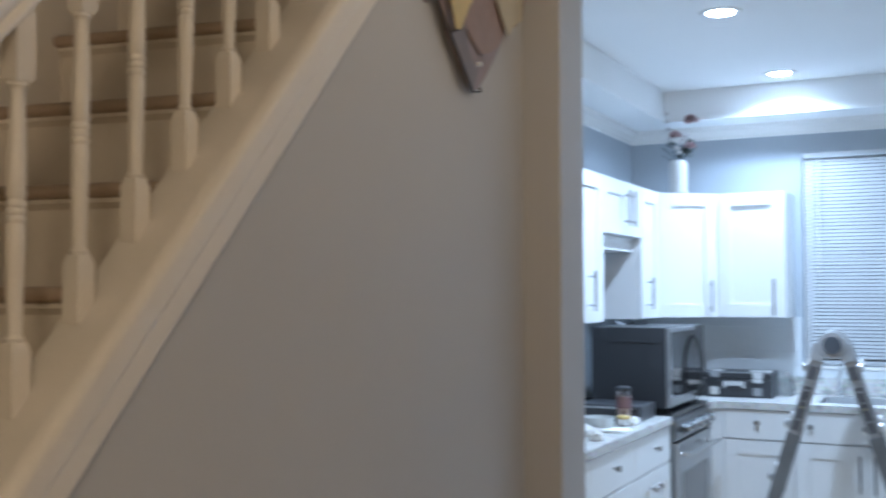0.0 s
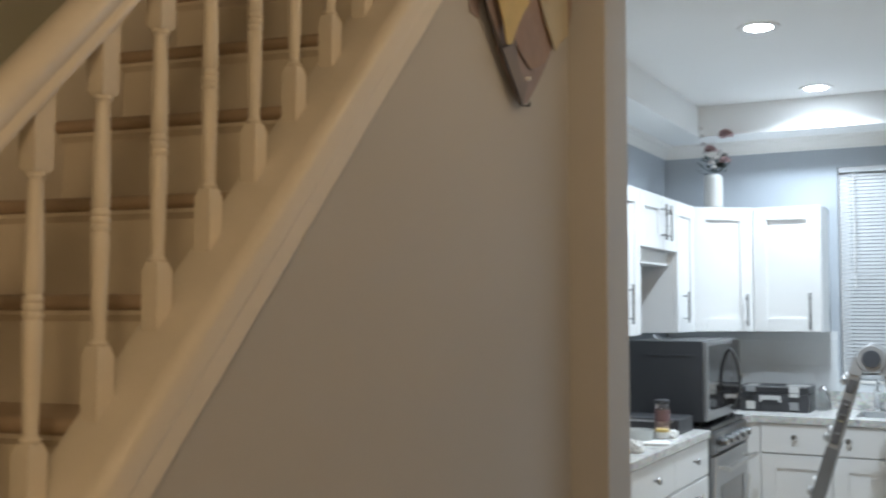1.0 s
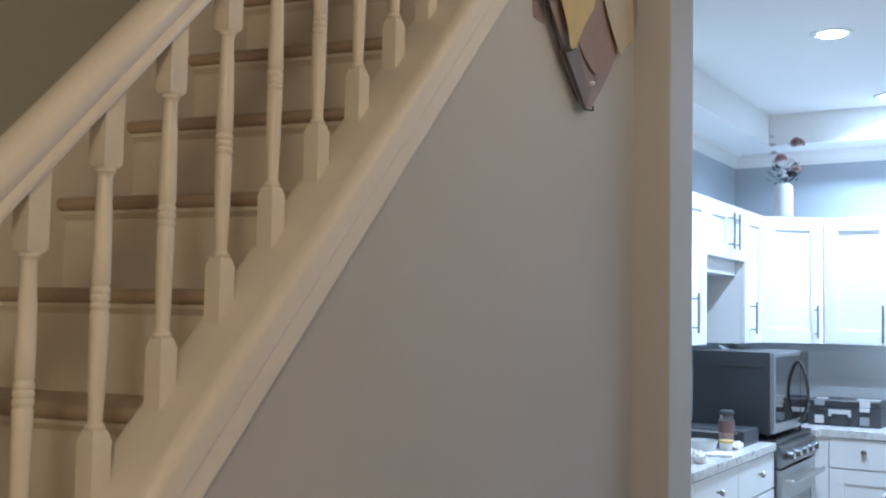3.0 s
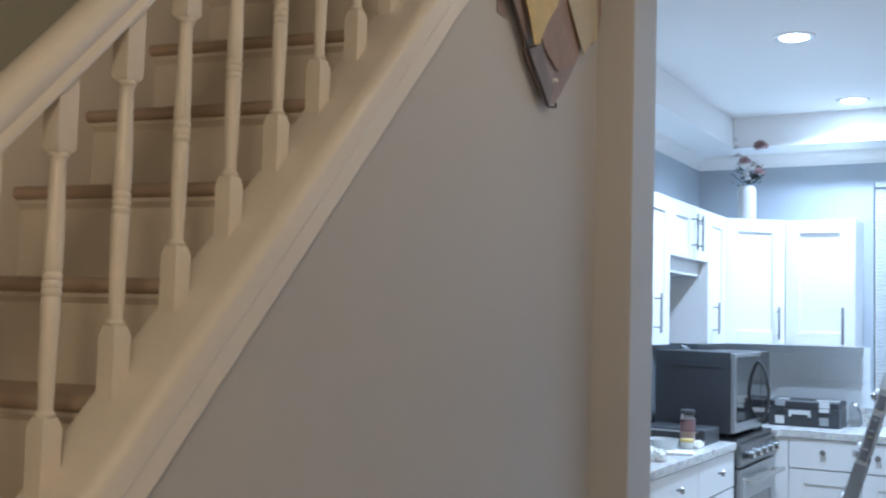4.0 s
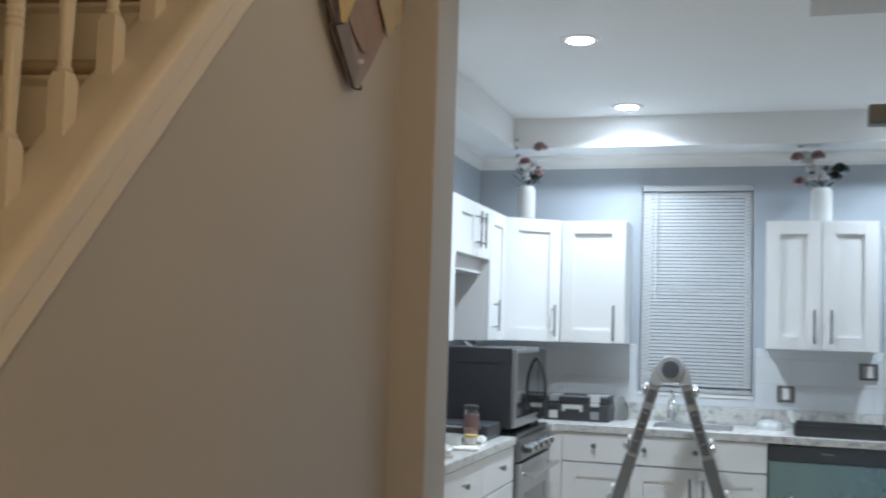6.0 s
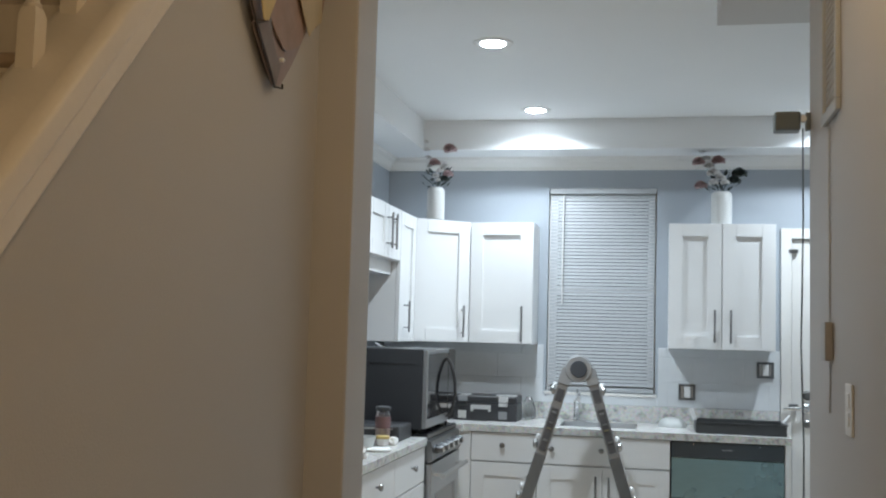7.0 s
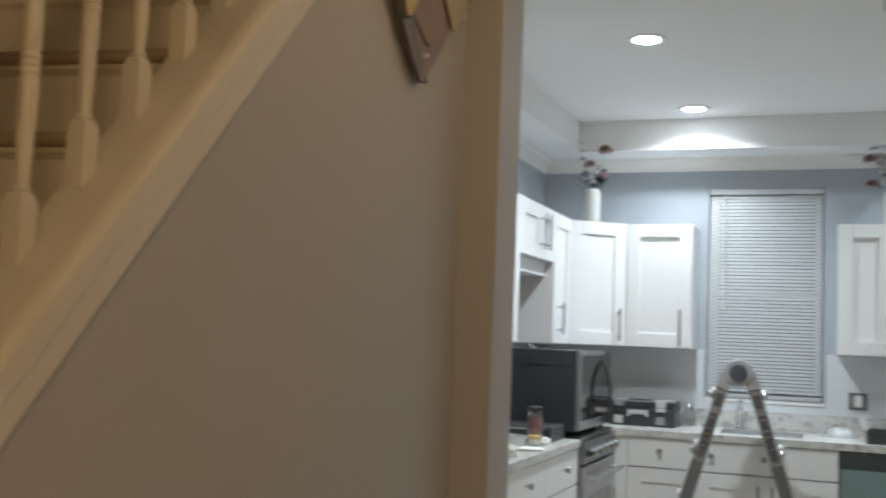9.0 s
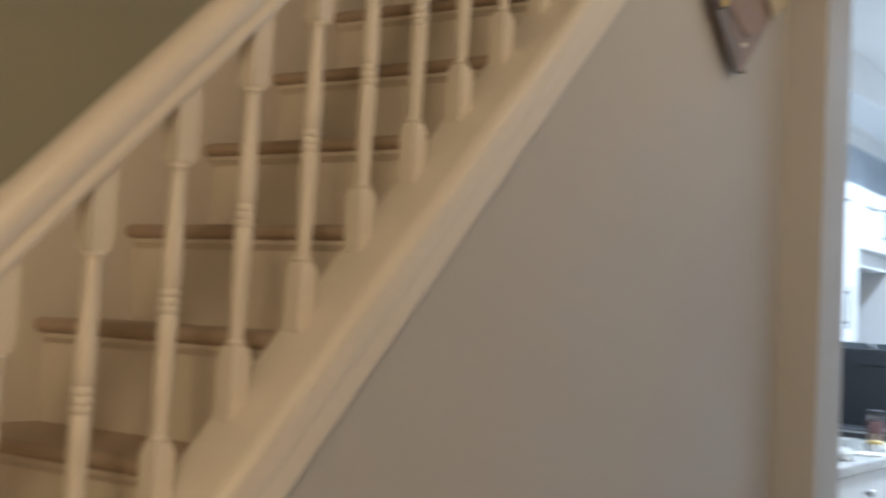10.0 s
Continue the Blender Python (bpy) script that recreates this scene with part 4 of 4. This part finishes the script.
# ---- vases with flowers ----
def vase(at, r, h, seed, label):
    ob = thing("flower_vase", pose(*at), label, "vase", "vases on the cabinets")
    prof = [(r * 0.8, 0), (r * 0.98, 0.006), (r, 0.02), (r, h * 0.86), (r * 0.95, h * 0.93), (r * 0.72, h), (r * 0.66, h), (r * 0.64, h * 0.9)]
    bm = lathe(prof, 40)
    for v in bm.verts:
        a = math.atan2(v.co.y, v.co.x)
        k = 1 + 0.02 * math.cos(20 * a)
        v.co.x *= k
        v.co.y *= k
    part("pot", bm, VASE_WHITE, ob, "white ribbed ceramic vase", smooth=True)
    rg2 = random.Random(seed)
    stems, leaves = bmesh.new(), bmesh.new()
    tips = []
    for i in range(6):
        a, lean = rg2.uniform(0, 6.28), rg2.uniform(0.03, 0.12)
        top = Vector((math.cos(a) * lean, math.sin(a) * lean * 0.6, h + rg2.uniform(0.05, 0.16)))
        tube([(0, 0, h * 0.5), (top.x * 0.3, top.y * 0.3, h + 0.02), tuple(top)], 0.0022, 5, stems)
        tips.append(top)
    for i in range(26):
        a = rg2.uniform(0, 6.28)
        c = Vector((math.cos(a) * rg2.uniform(0.01, 0.085), math.sin(a) * rg2.uniform(0.01, 0.05), h + rg2.uniform(0.0, 0.10)))
        out = Vector((math.cos(a), math.sin(a) * 0.7, rg2.uniform(0.2, 1.2))).normalized() * rg2.uniform(0.03, 0.06)
        sd = out.cross(Vector((0, 0, 1))).normalized() * rg2.uniform(0.010, 0.018)
        q = [c, c + out * 0.45 + sd, c + out, c + out * 0.45 - sd, c + out * 0.5 + Vector((0, 0, 0.006))]
        vs = [leaves.verts.new(p) for p in q]
        for t3 in ((0, 1, 4), (1, 2, 4), (2, 3, 4), (3, 0, 4)):
            leaves.faces.new([vs[k] for k in t3])
    part("stems", stems, LEAF_DARK, ob)
    part("leaves", leaves, LEAF_DARK, ob, "dark leaves")

    def bloom(c, size, mat, label, n=16):
        size *= 1.55
        bm = bmesh.new()
        for i in range(n):
            a, tilt = i * 2.4, 0.25 + 0.9 * i / n
            d = Vector((math.cos(a) * math.sin(tilt), math.sin(a) * math.sin(tilt), math.cos(tilt)))
            s = d.cross(Vector((0.1, 0.2, 1))).normalized()
            u = s.cross(d)
            m = c + d * size * 0.35
            ring = [m + s * size * 0.42 * math.cos(k * 1.047) + u * size * 0.42 * math.sin(k * 1.047) + d * size * (0.25 if k % 2 else 0.1) for k in range(6)]
            vs = [bm.verts.new(p) for p in ring]
            ce = bm.verts.new(m - d * size * 0.15)
            for k in range(6):
                bm.faces.new((vs[k], vs[(k + 1) % 6], ce))
        part("flower", bm, mat, ob, label)
    return ob, bloom


v1, bloom = vase((-1.392, -0.42, UZ1), 0.053, 0.200, 3, "white ribbed vase of dark red and white artificial flowers")
for c, s, mt, lb in (((-0.010, -0.02, 0.37), 0.036, ROSE_RED, "dark red flower"), ((0.078, 0.0, 0.455), 0.044, ROSE_RED, "dark red flower"), ((0.075, -0.02, 0.30), 0.034, ROSE_RED, "dark red flower"),
                     ((0.005, -0.05, 0.29), 0.022, PETAL_WHITE, "white blossom"), ((0.025, -0.05, 0.32), 0.022, PETAL_WHITE, "white blossom"), ((0.045, -0.04, 0.345), 0.020, PETAL_WHITE, "white blossom"),
                     ((-0.045, 0.0, 0.36), 0.02, PETAL_WHITE, "white blossom"), ((-0.055, 0.0, 0.41), 0.022, PETAL_WHITE, "white blossom"), ((-0.065, 0.0, 0.46), 0.02, PETAL_WHITE, "white blossom"), ((-0.07, 0.0, 0.51), 0.017, PETAL_WHITE, "white blossom"), ((0.055, -0.03, 0.27), 0.03, LEAF_DARK, "dark flower"), ((0.06, -0.05, 0.36), 0.022, PETAL_WHITE, "white blossom"), ((0.02, -0.05, 0.265), 0.018, PETAL_WHITE, "white blossom")):
    bloom(Vector(c) - Vector((0, 0, 0.032)), s, mt, lb)
v2, bloom = vase((0.303, -0.22, UZ1), 0.060, 0.200, 8, "white ribbed vase of white, dusky red and black artificial flowers")
for c, s, mt, lb in (((-0.135, -0.02, 0.385), 0.036, ROSE_RED, "dusky red flower"), ((-0.02, 0.0, 0.395), 0.038, ROSE_RED, "dusky red flower"), ((-0.12, 0.0, 0.245), 0.036, ROSE_RED, "dusky red flower"),
                     ((0.10, -0.02, 0.31), 0.044, LEAF_DARK, "black flower"), ((0.07, -0.03, 0.27), 0.036, LEAF_DARK, "black flower"),
                     ((-0.075, -0.03, 0.36), 0.034, PETAL_WHITE, "white blossom"), ((0.015, -0.06, 0.26), 0.026, PETAL_WHITE, "white blossom"), ((-0.05, -0.05, 0.315), 0.038, PETAL_WHITE, "white blossom"), ((-0.01, -0.05, 0.29), 0.028, PETAL_WHITE, "white blossom"),
                     ((-0.09, -0.01, 0.41), 0.024, PETAL_WHITE, "white blossom"), ((-0.115, 0.0, 0.46), 0.018, PETAL_WHITE, "white blossom"), ((-0.125, 0.0, 0.51), 0.013, PETAL_WHITE, "white blossom"), ((-0.05, -0.05, 0.26), 0.028, PETAL_WHITE, "white blossom")):
    bloom(Vector(c) - Vector((0, 0, 0.020)), s * 1.1, mt, lb)

# ---- things on the worktops ----
tb = thing("tool_case", pose(-1.262, -0.40, 0.912), "black hard plastic tool case with silver latches", "tool box")
TW, TD, THH = 0.392, 0.24, 0.155
part("body", box((0, 0, 0), (TW, TD, 0.105), 0.008), BLACK_PLASTIC, tb)
lid = part("lid", box((0.002, 0.002, 0.107), (TW - 0.002, TD, 0.148), 0.008), BLACK_PLASTIC, tb, "black lid")
# Silver strips and a pale lip imitate the glints along the lid's top edge.
for sx0, sx1 in ((0.045, 0.108), (0.262, 0.385)):
    part("top_strip", box((sx0, 0.006, 0.1482), (sx1, 0.075, 0.1545), 0.002), SILVER, lid, "silver strip put on the lid for its glint")
part("front_lip", box((0.008, -0.003, 0.140), (TW - 0.008, 0.0015, 0.1455), 0.001), GREY_PLASTIC, lid, "pale lid edge with its highlight put in as grey")
part("handle", boxes(((0.118, -0.030, 0.070), (0.238, -0.012, 0.094)), ((0.118, -0.030, 0.056), (0.132, -0.001, 0.0695)), ((0.224, -0.030, 0.056), (0.238, -0.001, 0.0695)), bevel=0.003), SILVER, tb, "silver handle")
for lx in (0.038, 0.282):
    lt = part("latch", box((lx, -0.010, 0.112), (lx + 0.056, -0.0005, 0.1475), 0.003), GREY_PLASTIC if lx < 0.1 else SILVER, tb, "silver latch")
    part("tongue", box((lx + 0.002, -0.024, 0.088), (lx + 0.054, -0.0005, 0.1085), 0.003), HANDLE_DARK if lx < 0.1 else SILVER, lt)
    part("label", box((lx, -0.0018, 0.012), (lx + 0.05, -0.0004, 0.058)), LABEL_PALE if lx < 0.1 else GREY_PLASTIC, tb)
for rx in (0.108, 0.264):
    part("rib", box((rx, -0.005, 0.004), (rx + 0.007, -0.0002, 0.10)), BLACK_PLASTIC, tb)

bag = thing("plastic_bag", pose(-0.832, -0.14, 0.912), "crumpled cloudy plastic bag standing against the wall", "bag")
bm = lathe([(0.03, 0.0), (0.045, 0.02), (0.04, 0.08), (0.025, 0.12), (0.012, 0.14)], 14)
for v in bm.verts:
    k = noise.noise(v.co * 40) * 0.3 + 1
    v.co.x *= k
    v.co.y *= k * 0.6
part("film", bm, CLEAR_PLASTIC, bag, smooth=False)

pan = thing("roasting_pan", pose(0.395, -0.42, 0.912), "low black roasting pan with pale upright handles", "pan")
PW, PD = 0.242, 0.15
part("dish", boxes(((-PW, -PD, 0), (PW, PD, 0.006)), ((-PW, -PD, 0.006), (-PW + 0.006, PD, 0.058)), ((PW - 0.006, -PD, 0.006), (PW, PD, 0.058)),
                   ((-PW + 0.006, -PD, 0.006), (PW - 0.006, -PD + 0.006, 0.058)), ((-PW + 0.006, PD - 0.006, 0.006), (PW - 0.006, PD, 0.058))), PAN_GREY, pan)
part("rim", boxes(((-PW - 0.008, -PD - 0.008, 0.0585), (PW + 0.008, -PD + 0.004, 0.063)), ((-PW - 0.008, PD - 0.004, 0.0585), (PW + 0.008, PD + 0.008, 0.063)),
                  ((-PW - 0.008, -PD + 0.0041, 0.0585), (-PW + 0.004, PD - 0.0041, 0.063)), ((PW - 0.004, -PD + 0.0041, 0.0585), (PW + 0.008, PD - 0.0041, 0.063))), PAN_GREY, pan)
part("handle", tube([(-PW - 0.0, 0, 0.060), (-PW - 0.012, 0, 0.09), (-PW - 0.022, 0, 0.125)], 0.012, 10), WHITE_PLASTIC, pan, "pale handle", smooth=True)
part("handle", tube([(PW + 0.0, 0, 0.060), (PW + 0.012, 0, 0.075), (PW + 0.035, 0, 0.105)], 0.012, 10), WHITE_PLASTIC, pan, "pale handle", smooth=True)

lidt = thing("plastic_tray", pose(0.03, -0.22, 0.912), "cloudy domed plastic food tray on the worktop", "food tray")
part("dome", lathe([(0.085, 0.0), (0.082, 0.012), (0.07, 0.035), (0.045, 0.05), (0.02, 0.054)], 22), FROSTED, lidt, smooth=True)

jar = thing("candle_jar", pose(-1.30, -1.86, 0.912), "glass candle jar with a reddish label and lid", "jar")
part("glass", lathe([(0.031, 0), (0.035, 0.006), (0.035, 0.125), (0.030, 0.14), (0.030, 0.15)], 24), CANDLE_GLASS, jar, smooth=True)
part("wax", lathe([(0.029, 0.007), (0.031, 0.012), (0.031, 0.072)], 24), CANDLE_WAX, jar)
part("label", lathe([(0.0358, 0.072), (0.0358, 0.124)], 24), JAR_LABEL, jar, "faded reddish label", smooth=True)
part("lid", lathe([(0.032, 0.151), (0.034, 0.155), (0.034, 0.168), (0.026, 0.172)], 24), BLACK_PLASTIC, jar, "dark lid", smooth=True)

gr = thing("flat_griddle", pose(-1.40, -1.66, 0.912), "low black electric griddle with steel trim", "kitchen appliance")
part("body", box((-0.16, -0.13, 0.0), (0.16, 0.13, 0.075), 0.014, 3), BLACK_PLASTIC, gr)
part("trim", box((-0.15, -0.136, 0.058), (0.13, -0.1305, 0.066)), BRUSHED, gr, "thin steel strip")

pap = thing("paper_stack", pose(-1.27, -2.16, 0.912, 0, 0, 12), "small stack of white paper sheets", "papers")
for i in range(3):
    part("sheet", box((-0.085, -0.06, 0.0005 + 0.004 * i), (0.085, 0.06, 0.003 + 0.004 * i)), PAPER, pap, at=pose(0, 0, 0, 0, 0, 5 * i - 4))
cup = thing("small_tub", pose(-1.28, -1.93, 0.912), "small yellow-lidded white tub", "tub")
part("tub", lathe([(0.022, 0), (0.028, 0.004), (0.03, 0.03)], 18), WHITE_PLASTIC, cup, smooth=True)
part("lid", lathe([(0.032, 0.031), (0.032, 0.042), (0.028, 0.045)], 18), YELLOW_PLASTIC, cup, "yellow lid", smooth=True)
for n2, (px, py, s) in enumerate(((-1.24, -1.90, 0.022), (-1.25, -1.83, 0.018), (-1.36, -2.30, 0.03), (-1.30, -2.36, 0.026), (-1.24, -2.45, 0.03))):
    cr = thing("crumpled_tissue", pose(px, py, 0.912, 0, 0, 40 * n2), "crumpled white paper tissue", "tissue", "tissues on the worktop")
    bm = bmesh.new()
    bmesh.ops.create_icosphere(bm, subdivisions=3, radius=s)
    for v in bm.verts:
        v.co *= 1 + 0.5 * noise.noise(v.co * 70 + Vector((n2, 0, 0)))
        v.co.z = max(v.co.z + s * 0.7, 0.0005)
    part("paper", bm, PAPER, cr)
bowl = thing("plastic_bowl", pose(-1.34, -2.10, 0.912), "cloudy plastic bowl on the granite worktop", "bowl")
part("shell", lathe([(0.04, 0), (0.06, 0.01), (0.072, 0.055), (0.070, 0.055), (0.058, 0.013), (0.01, 0.006)], 22), FROSTED, bowl, smooth=True)


# ---- wall fittings ----
def outlet(at, label):
    ob = thing("wall_outlet", pose(*at), label, "outlet", "outlets")
    part("box", boxes(((-0.050, -0.006, -0.048), (0.050, 0.0, -0.040)), ((-0.050, -0.006, 0.040), (0.050, 0.0, 0.048)), ((-0.050, -0.006, -0.040), (-0.042, 0.0, 0.040)), ((0.042, -0.006, -0.040), (0.050, 0.0, 0.040)),
                      ((-0.042, -0.002, -0.040), (0.042, 0.0, 0.040))), ALU_DARK, ob, "bare grey metal box edge")
    part("socket", box((-0.018, -0.014, -0.034), (0.020, -0.0025, 0.034), 0.003), WHITE_PLASTIC, ob, "white socket")
    for qa, qb in ((-0.034, -0.022), (0.025, 0.034)):
        part("strap", box((qa, -0.008, -0.036), (qb, -0.0025, 0.036)), BRUSHED, ob)


outlet((0.118, -0.012, 1.107), "white wall outlet without its cover plate")
outlet((0.576, -0.012, 1.255), "white wall switch without its cover plate")

sw2 = thing("light_switch", pose(RX, -3.888, 1.277, 0, 0, -90), "white double light switch on the hall wall", "light switch")
part("plate", box((-0.044, -0.006, -0.062), (0.044, 0.0, 0.062), 0.003), WHITE_PLASTIC, sw2)
part("rocker", box((-0.018, -0.0085, 0.006), (0.018, -0.0062, 0.04), 0.002), WHITE_PLASTIC, sw2)
part("rocker", box((-0.018, -0.0085, -0.04), (0.018, -0.0062, -0.006), 0.002), WHITE_PLASTIC, sw2)
th = thing("wall_controller", pose(RX, -3.60, 1.44, 0, 0, -90), "small cream wall controller with a thin cord", "controller")
part("case", box((-0.035, -0.022, -0.052), (0.035, 0.0, 0.052), 0.005), PUTTY, th)
part("cord", tube([(0.0, -0.004, 0.052), (0.006, -0.004, 0.25), (-0.004, -0.004, 0.42), (0.0, -0.004, 0.585)], 0.0025, 6), CORD_WHITE, th, "thin cream cord")
part("cord", tube([(0.005, -0.004, -0.053), (0.01, -0.004, -0.12), (0.004, -0.004, -0.19)], 0.0025, 6), CORD_WHITE, th)

gl = thing("air_grille", pose(RX, -3.64, 2.33, 0, 0, -90), "grey painted stamped metal return air grille on the wall", "air grille")
GW, GH = 0.125, 0.29
part("backing", box((-GW + 0.02, -0.003, -GH + 0.02), (GW - 0.02, -0.001, GH - 0.02)), DARK_VOID, gl, "dark void behind the grille")
part("frame", boxes(((-GW, -0.014, -GH), (GW, 0.0, -GH + 0.03)), ((-GW, -0.014, GH - 0.03), (GW, 0.0, GH)), ((-GW, -0.014, -GH + 0.03), (-GW + 0.03, 0.0, GH - 0.03)), ((GW - 0.03, -0.014, -GH + 0.03), (GW, 0.0, GH - 0.03)), bevel=0.004), VENT_PAINT, gl, "painted bevelled frame")
bar_v = mesh_of("bar", box((-0.0045, -0.006, -GH + 0.03), (0.0045, -0.0035, GH - 0.03)), VENT_BAR)
bar_h = mesh_of("slat", box((-GW + 0.03, -0.0056, -0.0045), (GW - 0.03, -0.0036, 0.0045)), VENT_BAR)
for i in range(7):
    ob = new("bar", bar_v)
    ob.parent, ob.location = gl, (-0.075 + 0.025 * i, 0, 0)
for i in range(26):
    ob = new("slat", bar_h)
    ob.parent, ob.location = gl, (0, -0.0002, -0.25 + 0.02 * i)

wc = thing("security_camera", pose(RX, -3.20, 2.12), "small dark grey indoor camera on a bracket with hanging cord", "camera")
part("body", box((-0.108, -0.03, -0.030), (-0.030, 0.035, 0.030), 0.010, 3), CAMERA_GREY, wc, "dark grey rounded housing")
part("bracket", tube([(-0.031, 0.0, 0.012), (-0.012, 0.0, 0.012), (-0.001, 0.0, 0.012)], 0.007), CAMERA_GREY, wc)
part("mount", box((-0.014, -0.022, -0.028), (-0.0005, 0.008, 0.028), 0.003), CAMERA_GREY, wc)
part("joint", lathe([(0.010, -0.010), (0.013, 0.0), (0.010, 0.010)], 12, axis="y", at=(-0.022, -0.012, 0.008)), WHITE_PLASTIC, wc)
part("cord", tube([(-0.022, 0.0, -0.02), (-0.020, 0.0, -0.3), (-0.026, 0.0, -0.7), (-0.018, 0.0, -1.0), (-0.020, 0.0, -1.4), (-0.016, 0.0, -1.75), (-0.01, 0.0, -2.11)], 0.0026, 6), CAMERA_GREY, wc, "thin black cord")

# ---- backsplash tiles, pieces of the back wall ----
wn = bpy.data.objects["wall_north"]


def tile_mesh(w, h):
    return mesh_of("tile", box((0, -0.009, 0), (w, -0.002, h), 0.0015, 1), TILE_WHITE)


part("grout_bed", boxes(((KL + 0.001, -0.0070, 1.013), (WIN[0] - 0.016, 0.001, 1.371)), ((WIN[1] + 0.016, -0.0070, 1.013), (0.662, 0.001, 1.371)), ((WIN[0] - 0.016, -0.0070, 1.013), (WIN[1] + 0.016, 0.001, 1.061))), GROUT, wn)
tiles = {}
rows = [(1.014, 0.148), (1.164, 0.148), (1.314, 0.056)]
for r, (tz, thh) in enumerate(rows):
    x = KL + 0.002 - (0.15 if r % 2 else 0.0)
    while x < 0.66:
        a, b = max(x, KL + 0.002), min(x + 0.298, 0.662)
        cuts = [(a, b)]
        if tz + thh > WIN[2] - 0.024:
            cuts = [(a, min(b, WIN[0] - 0.016)), (max(a, WIN[1] + 0.016), b)]
        for a, b in cuts:
            if b - a > 0.01:
                key = (round(b - a, 4), thh)
                if key not in tiles:
                    tiles[key] = tile_mesh(b - a, thh)
                ob = new("tile", tiles[key])
                ob.parent = wn
                ob.location = (a, 0, tz)
        x += 0.30

# ---- floor boards, pieces of the floor ----
board = mesh_of("floor_board", box((-0.0595, 0, -0.0115), (0.0595, 1.18, 0), 0.001, 1), FLOOR_WOOD)
for i in range(19):
    for j in range(5):
        ob = new("floor_board", board)
        ob.parent = floor_boards
        ob.location = (-1.80 + 0.06 + 0.12 * i, -6.4 + 1.19 * j + (0.4 if i % 2 else 0.0), 0)
